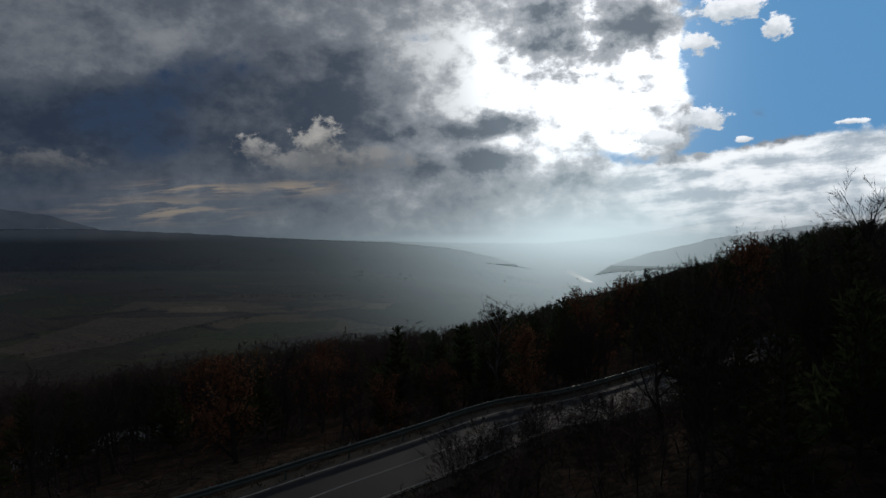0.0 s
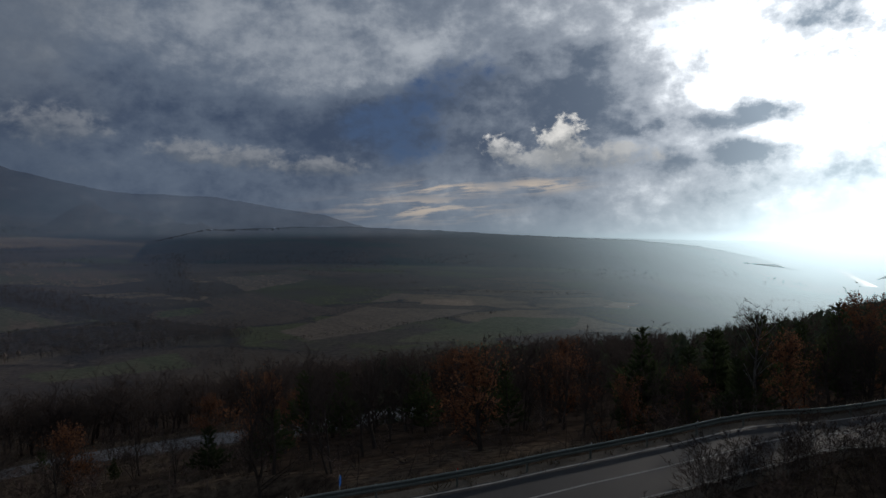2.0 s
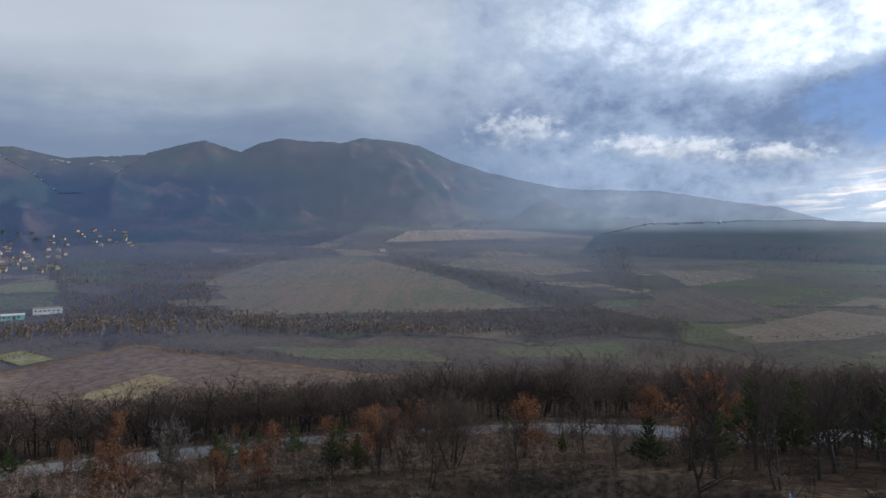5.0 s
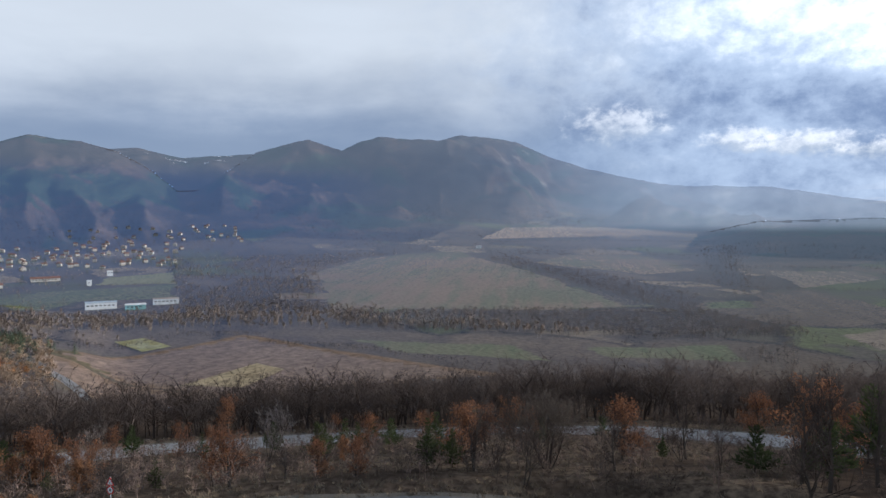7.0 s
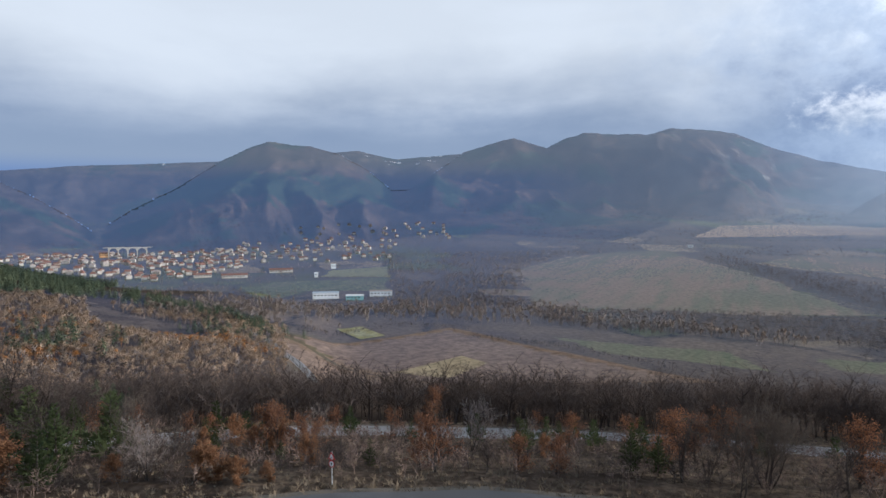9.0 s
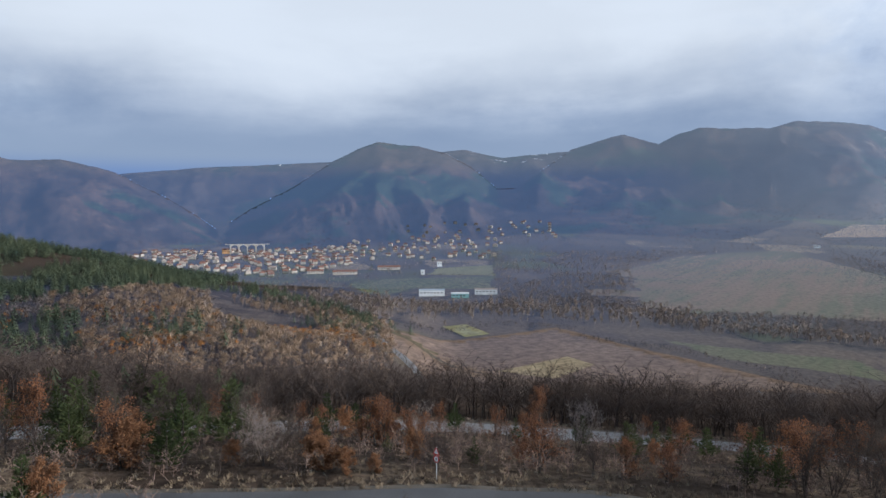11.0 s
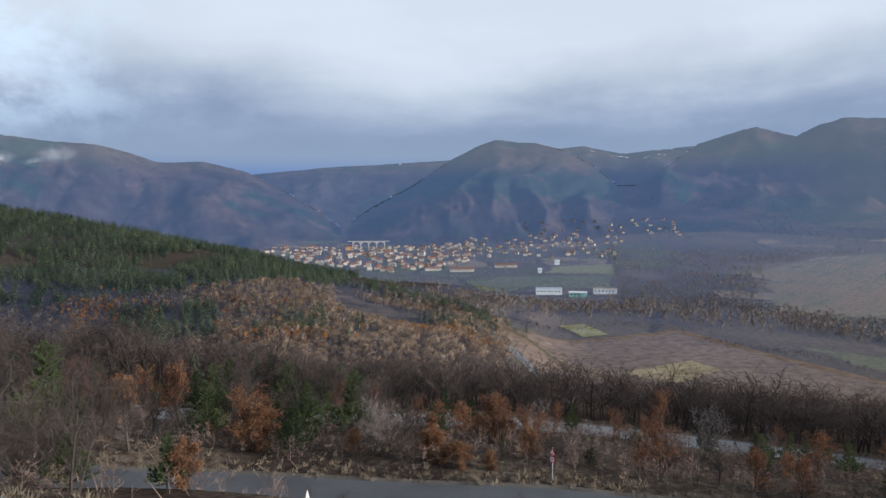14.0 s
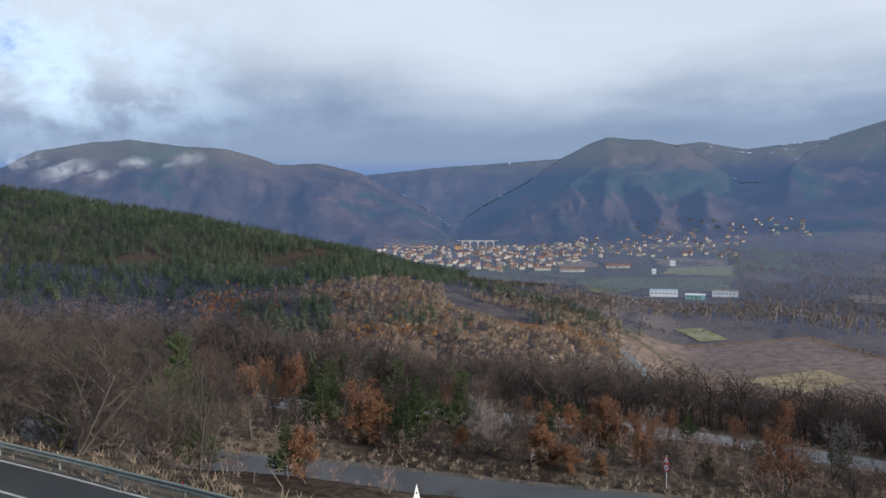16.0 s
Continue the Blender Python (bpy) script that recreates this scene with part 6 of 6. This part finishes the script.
sign(89.4, 56.4, 89.4 - 40, "pale pole with red warning triangle above a round plate", two_plates)
sign(109.8, 37.0, 109.8, "narrow white triangular sign rising from the bushes", tall_triangle)
sign(39.3, 39.0, 39.3 + 72, "weathered blue road sign on a pale pole behind the rail", edge_on)
sign(28.6, 38.0, 28.6 + 78, "blue road sign on a grey pole among dark trees", edge_on)

# ---- the village ----
M["plaster"] = material("plaster", varied((0.55, 0.53, 0.50), (0.24, 0.22, 0.20), 0.5))
M["tiles"] = material("roof_tiles", varied((0.21, 0.082, 0.056), (0.13, 0.075, 0.062), 0.6))
M["grey_roof"] = material("grey_roof", varied((0.22, 0.19, 0.18), (0.32, 0.25, 0.22), 0.6))
M["glass"] = material("dark_glass", varied((0.03, 0.035, 0.045), (0.06, 0.065, 0.075), 0.5), rough=0.15)
M["concrete"] = material("concrete", speckle((0.30, 0.285, 0.26), (0.36, 0.34, 0.315), (0.25, 0.235, 0.22), 0.03, 0.4))
M["hall_white"] = material("white_cladding", speckle((0.62, 0.63, 0.64), (0.54, 0.56, 0.58), (0.58, 0.59, 0.60), 0.1, 1.0))
M["hall_teal"] = material("teal_cladding", speckle((0.16, 0.36, 0.36), (0.20, 0.42, 0.42), (0.15, 0.32, 0.33), 0.1, 1.0))
M["hall_roof"] = material("blue_grey_roof", speckle((0.30, 0.38, 0.46), (0.36, 0.44, 0.52), (0.28, 0.34, 0.40), 0.1, 1.0))
M["ochre"] = material("ochre_plaster", varied((0.65, 0.30, 0.06), (0.55, 0.25, 0.06), 0.5))


def gable(w, d, z, rise, over=0.5, hip=0.0, mat=None):
    bm = bmesh.new()
    w2, d2 = w / 2 + over, d / 2 + over
    v = [bm.verts.new(p) for p in ((-w2, -d2, z), (w2, -d2, z), (w2, d2, z), (-w2, d2, z), (-w2 + hip, 0, z + rise), (w2 - hip, 0, z + rise))]
    for f in ((0, 1, 5, 4), (2, 3, 4, 5), (1, 2, 5), (3, 0, 4), (3, 2, 1, 0)):
        bm.faces.new([v[i] for i in f])
    return bm_mesh("roof", bm, mat)


def house(w, d, h, rise, hip, wall="plaster", roof="tiles", floors=2):
    top = new("house")
    wl = part("wall", bm_mesh("wall", box(w, d, h + 2.0, -2.0), M[wall]), top)
    rf = part("roof", gable(w, d, h, rise, 0.5, hip, M[roof]), top)
    ch = part("chimney", bm_mesh("chimney", box(0.6, 0.6, 1.5, h + rise * 0.45), M["plaster"]), rf)
    ch.location = (w * 0.22, d * 0.12, 0)
    pane = bm_mesh("window", box(1.2, 0.12, 1.3), M["glass"])
    side = bm_mesh("window", box(0.12, 1.2, 1.3), M["glass"])
    for fl in range(floors):
        for k in range(int(w // 3)):
            for sy in (-1, 1):
                wn = part("window", pane, top)
                wn.location = (-w / 2 + 1.7 + k * 3.0, sy * d / 2, 1.0 + fl * 2.8)
        wn = part("window", side, top)
        wn.location = (w / 2, 0, 1.0 + fl * 2.8)
    return tagged(top, "small white house with a red tiled roof", "house", "houses of the village")


MODELS = [house(11, 9.5, 4.6, 3.6, 3.0), house(10, 9, 3.0, 3.2, 0.0, floors=1), house(13, 10, 5.0, 3.6, 3.4, roof="grey_roof"), house(10, 8.5, 5.4, 3.4, 0.0)]
for k, ob in enumerate(MODELS):
    ob["label"] = ("cream two-storey house with a red hipped roof", "low white house with a red gabled roof", "large pale house with a grey-brown hipped roof", "tall white house with a red gabled roof")[k]
placed = []
fresh = list(range(len(MODELS)))


def put_house(model, a, r, turn):
    x, y, z = spot_at(a, r)
    m = pose(x, y, z, 0, 0, turn)
    if model in fresh:
        fresh.remove(model)
        MODELS[model].matrix_basis = m
    else:
        copy_thing(MODELS[model], m)
    placed.append((x, y))


hr = np.random.default_rng(5)


def cluster(n, a0, a1, r0, r1, gap=15.0, keep=None):
    made = 0
    for k in range(n * 14):
        a, r = hr.uniform(a0, a1), math.sqrt(hr.uniform(r0 * r0, r1 * r1))
        x, y = polar(a, r)
        if any((x - p) ** 2 + (y - q) ** 2 < gap * gap for p, q in placed) or (keep and not keep(a, r)):
            continue
        put_house(int(hr.choice(4, p=(0.36, 0.26, 0.14, 0.24))), a, r, hr.uniform(-25, 25) + hr.choice((0, 90)) + a)
        made += 1
        if made == n:
            break


cluster(215, 96, 113, 1230, 1960, 14, lambda a, r: r > 1250 + abs(a - 103) * 34)
cluster(78, 84, 97, 1560, 2150, 22)
cluster(34, 79.5, 92, 2100, 2500, 34)

scatter("village_trees", "bare garden trees between the houses", "trees", np.vstack([sector(1700, 80, 114, 1300, 2350, not_in_fields), sector(500, 80, 92, 2000, 2500), sector(700, 92, 116, 1000, 1400, not_in_fields)]), BARE_TINY, "wood_valley", (4, 8), wide=(0.9, 1.5))
scatter("village_pines", "dark conifers between the houses", "trees", sector(90, 84, 112, 1300, 2000, not_in_fields), PINE_FAR, "pines_far", (8, 13))


def hall(a, e, w, d, h, turn, wall, roof, label, rise=0.5, mono=True):
    top = new("workshop")
    r = ground_at(a, e, 300)
    x, y, z = spot_at(a, r)
    top.matrix_basis = pose(x, y, z + 0.4, 0, 0, turn)
    part("wall", bm_mesh("wall", box(w, d, h + 1.5, -1.5), M[wall]), top)
    part("roof", bm_mesh("roof", box(w + 0.8, d + 0.8, rise, h), M[roof]) if mono else gable(w, d, h, rise, 0.6, 0, M[roof]), top)
    pane = bm_mesh("window", box(3.0, 0.14, 1.6), M["glass"])
    for k in range(int(w // 5)):
        wn = part("window", pane, top)
        wn.location = (-w / 2 + 3.2 + k * 4.8, -d / 2, h * 0.45)
    return tagged(top, label, "workshop", "workshops by the river")


hall(89.75, -6.26, 36, 18, 7.5, 89.7, "hall_white", "hall_roof", "long white workshop with a pale blue roof")
hall(87.4, -6.42, 24, 16, 5.5, 87.4, "hall_teal", "hall_white", "low teal workshop with white roof bands")
hall(85.25, -6.15, 32, 14, 6.5, 85.2, "hall_white", "grey_roof", "white and grey workshop with dark windows")
for a, e, w in ((99.3, -4.35, 30), (96.9, -4.45, 44), (93.3, -4.1, 44)):
    hall(a, e, w, 13, 4.5, a + 4, "plaster", "tiles", "long low farm building with a red tiled roof", 3.2, False)
hall(89.1, -3.85, 10, 10, 9.5, 89, "hall_white", "grey_roof", "tall narrow white building in the meadow")
hall(90.5, -4.55, 7, 7, 8.0, 90, "hall_white", "hall_white", "small white tower house in the meadow")
hall(60.4, -2.14, 14, 9, 6.0, 60, "hall_white", "hall_white", "lone white building at the edge of a pasture")
hall(106.2, -2.62, 22, 14, 9.0, 106, "ochre", "tiles", "ochre church with a tiled roof", 4.0, False)

# the railway viaduct at the mouth of the gorge
via = new("viaduct")
VA, VR = 104.6, 1840.0
vx, vy = polar(VA, VR)
deck_z = EYE_Z - VR * math.tan(radians(1.88))
base_z = min(deck_z - 24.0, spot_at(VA, VR)[2] + 2)
via.matrix_basis = pose(float(vx), float(vy), deck_z, 0, 0, VA)
span, piers = 21.0, 5
part("deck", bm_mesh("deck", box(span * (piers - 1) + 26, 5.0, 1.6, -2.0), M["concrete"]), via)
pier_me = bm_mesh("pier", box(2.6, 4.4, 44, -45.5), M["concrete"])
for k in range(piers):
    pr = part("pier", pier_me, via)
    pr.location = ((k - (piers - 1) / 2) * span, 0, 0)
bm = bmesh.new()
R0, n = span / 2 - 1.3, 12
ring = []
for s in (-2.2, 2.2):
    lo = [bm.verts.new((-R0 * math.cos(math.pi * i / n), s, -2.0 - 1.0 - R0 + R0 * math.sin(math.pi * i / n))) for i in range(n + 1)]
    hi = [bm.verts.new((-R0 * math.cos(math.pi * i / n), s, -1.9)) for i in range(n + 1)]
    for i in range(n):
        bm.faces.new((lo[i], lo[i + 1], hi[i + 1], hi[i]))
    ring.append(lo)
for i in range(n):
    bm.faces.new((ring[0][i], ring[1][i], ring[1][i + 1], ring[0][i + 1]))
arch_me = bm_mesh("arch", bm, M["concrete"])
for k in range(piers - 1):
    ar = part("arch", arch_me, via)
    ar.location = ((k - (piers - 2) / 2) * span, 0, 0)
tagged(via, "pale stone railway viaduct with tall round arches", "viaduct")

# the river down the valley, bright under the sun
M["water"] = material("river_water", speckle((0.03, 0.04, 0.045), (0.04, 0.05, 0.055), (0.03, 0.04, 0.04), 0.02, 0.2), rough=0.12, spec=0.6)
river = course([(-9.6, ground_at(-9.6, -3.15), 1.2), (-10.3, ground_at(-10.3, -3.35), 1.2), (-10.6, ground_at(-10.6, -3.6), 1.2), (-11.2, ground_at(-11.2, -3.95), 1.2), (-11.9, ground_at(-11.9, -4.3), 1.2)], 20.0)
river[:, 2] = [float(height(np.array([math.degrees(math.atan2(-p[0], p[1]))]), np.array([math.hypot(p[0], p[1])]))[0]) + 1.0 for p in river]
tagged(ribbon("river", river, -9, 9, 0.2, M["water"]), "narrow river shining in the low sun", "river", kind="structure")

# wisps of cloud that cling to the mountain's side
def vapour(N, pos):
    return N.mix(N.noise(pos, 0.01, 4), (0.82, 0.84, 0.87), (0.9, 0.91, 0.93))


def wisp(a, e, r, w, h, seed):
    """A torn shred of cloud: a lumpy drawn-out body, thin at its rim."""
    bm = bmesh.new()
    bmesh.ops.create_icosphere(bm, subdivisions=4, radius=1.0)
    for v in bm.verts:
        x_, y_, z_ = v.co
        n = float(fbm(np.array([x_ * 90 + 300 * seed]), np.array([z_ * 60 + y_ * 80]), 60, 4, seed)[0])
        v.co = Vector((x_ * w * (1 + 0.5 * n), y_ * 35, (z_ * h + 0.35 * w * x_) * (1 + 0.7 * n)))
    for f in bm.faces:
        f.smooth = True
    me = bm_mesh("cloud_wisp", bm, M["vapour"])
    ob = new("cloud_wisp", me)
    x, y = polar(a, r)
    ob.matrix_basis = pose(float(x), float(y), EYE_Z + r * math.tan(radians(e)), 0, 0, a)
    return tagged(ob, "thin white wisp of cloud on the mountain side", "cloud", kind="stuff")


mat = bpy.data.materials.new("vapour")
mat.use_nodes = True
N = Nodes(mat.node_tree)
pos = N.add("ShaderNodeNewGeometry").outputs["Position"]
body = N.add("ShaderNodeBsdfDiffuse")
N.put(body.inputs["Color"], vapour(N, pos))
mx = N.add("ShaderNodeMixShader")
gx_, gy_, gz_ = N.sep(N.add("ShaderNodeTexCoord").outputs["Generated"])
rim = N.vm("LENGTH", N.xyz(N.m("MULTIPLY_ADD", gx_, 2.0, -1.0), 0.0, N.m("MULTIPLY_ADD", gz_, 2.0, -1.0)))
N.put(mx.inputs[0], N.m("MULTIPLY", N.m("MULTIPLY", N.ramp(N.noise(pos, 0.014, 6, 0.7), 0.38, 0.66), N.ramp(rim, 0.9, 0.1)), 0.2))
N.t.links.new(N.add("ShaderNodeBsdfTransparent").outputs[0], mx.inputs[1])
glow = N.add("ShaderNodeBsdfTranslucent")
N.put(glow.inputs["Color"], vapour(N, pos))
half = N.add("ShaderNodeMixShader")
N.put(half.inputs[0], 0.5)
N.t.links.new(body.outputs[0], half.inputs[1])
N.t.links.new(glow.outputs[0], half.inputs[2])
N.t.links.new(half.outputs[0], mx.inputs[2])
N.t.links.new(mx.outputs[0], N.add("ShaderNodeOutputMaterial").inputs[0])
M["vapour"] = mat
for k, (a, e, r, w, h) in enumerate(((127.6, 4.6, 2600, 70, 28), (131.4, 4.1, 2550, 70, 24), (136.0, 3.5, 2500, 130, 30), (138.6, 4.3, 2550, 80, 34), (128.9, 4.1, 2600, 45, 14), (133.5, 3.3, 2500, 80, 16))):
    wisp(a, e, r, w, h, 900 + k)

# plants that were modelled but stand nowhere
for kind, pool in KINDS.items():
    for i, ob in enumerate(pool):
        if (kind, i) not in USED:
            for o in (*ob.children_recursive, ob):
                bpy.data.objects.remove(o)
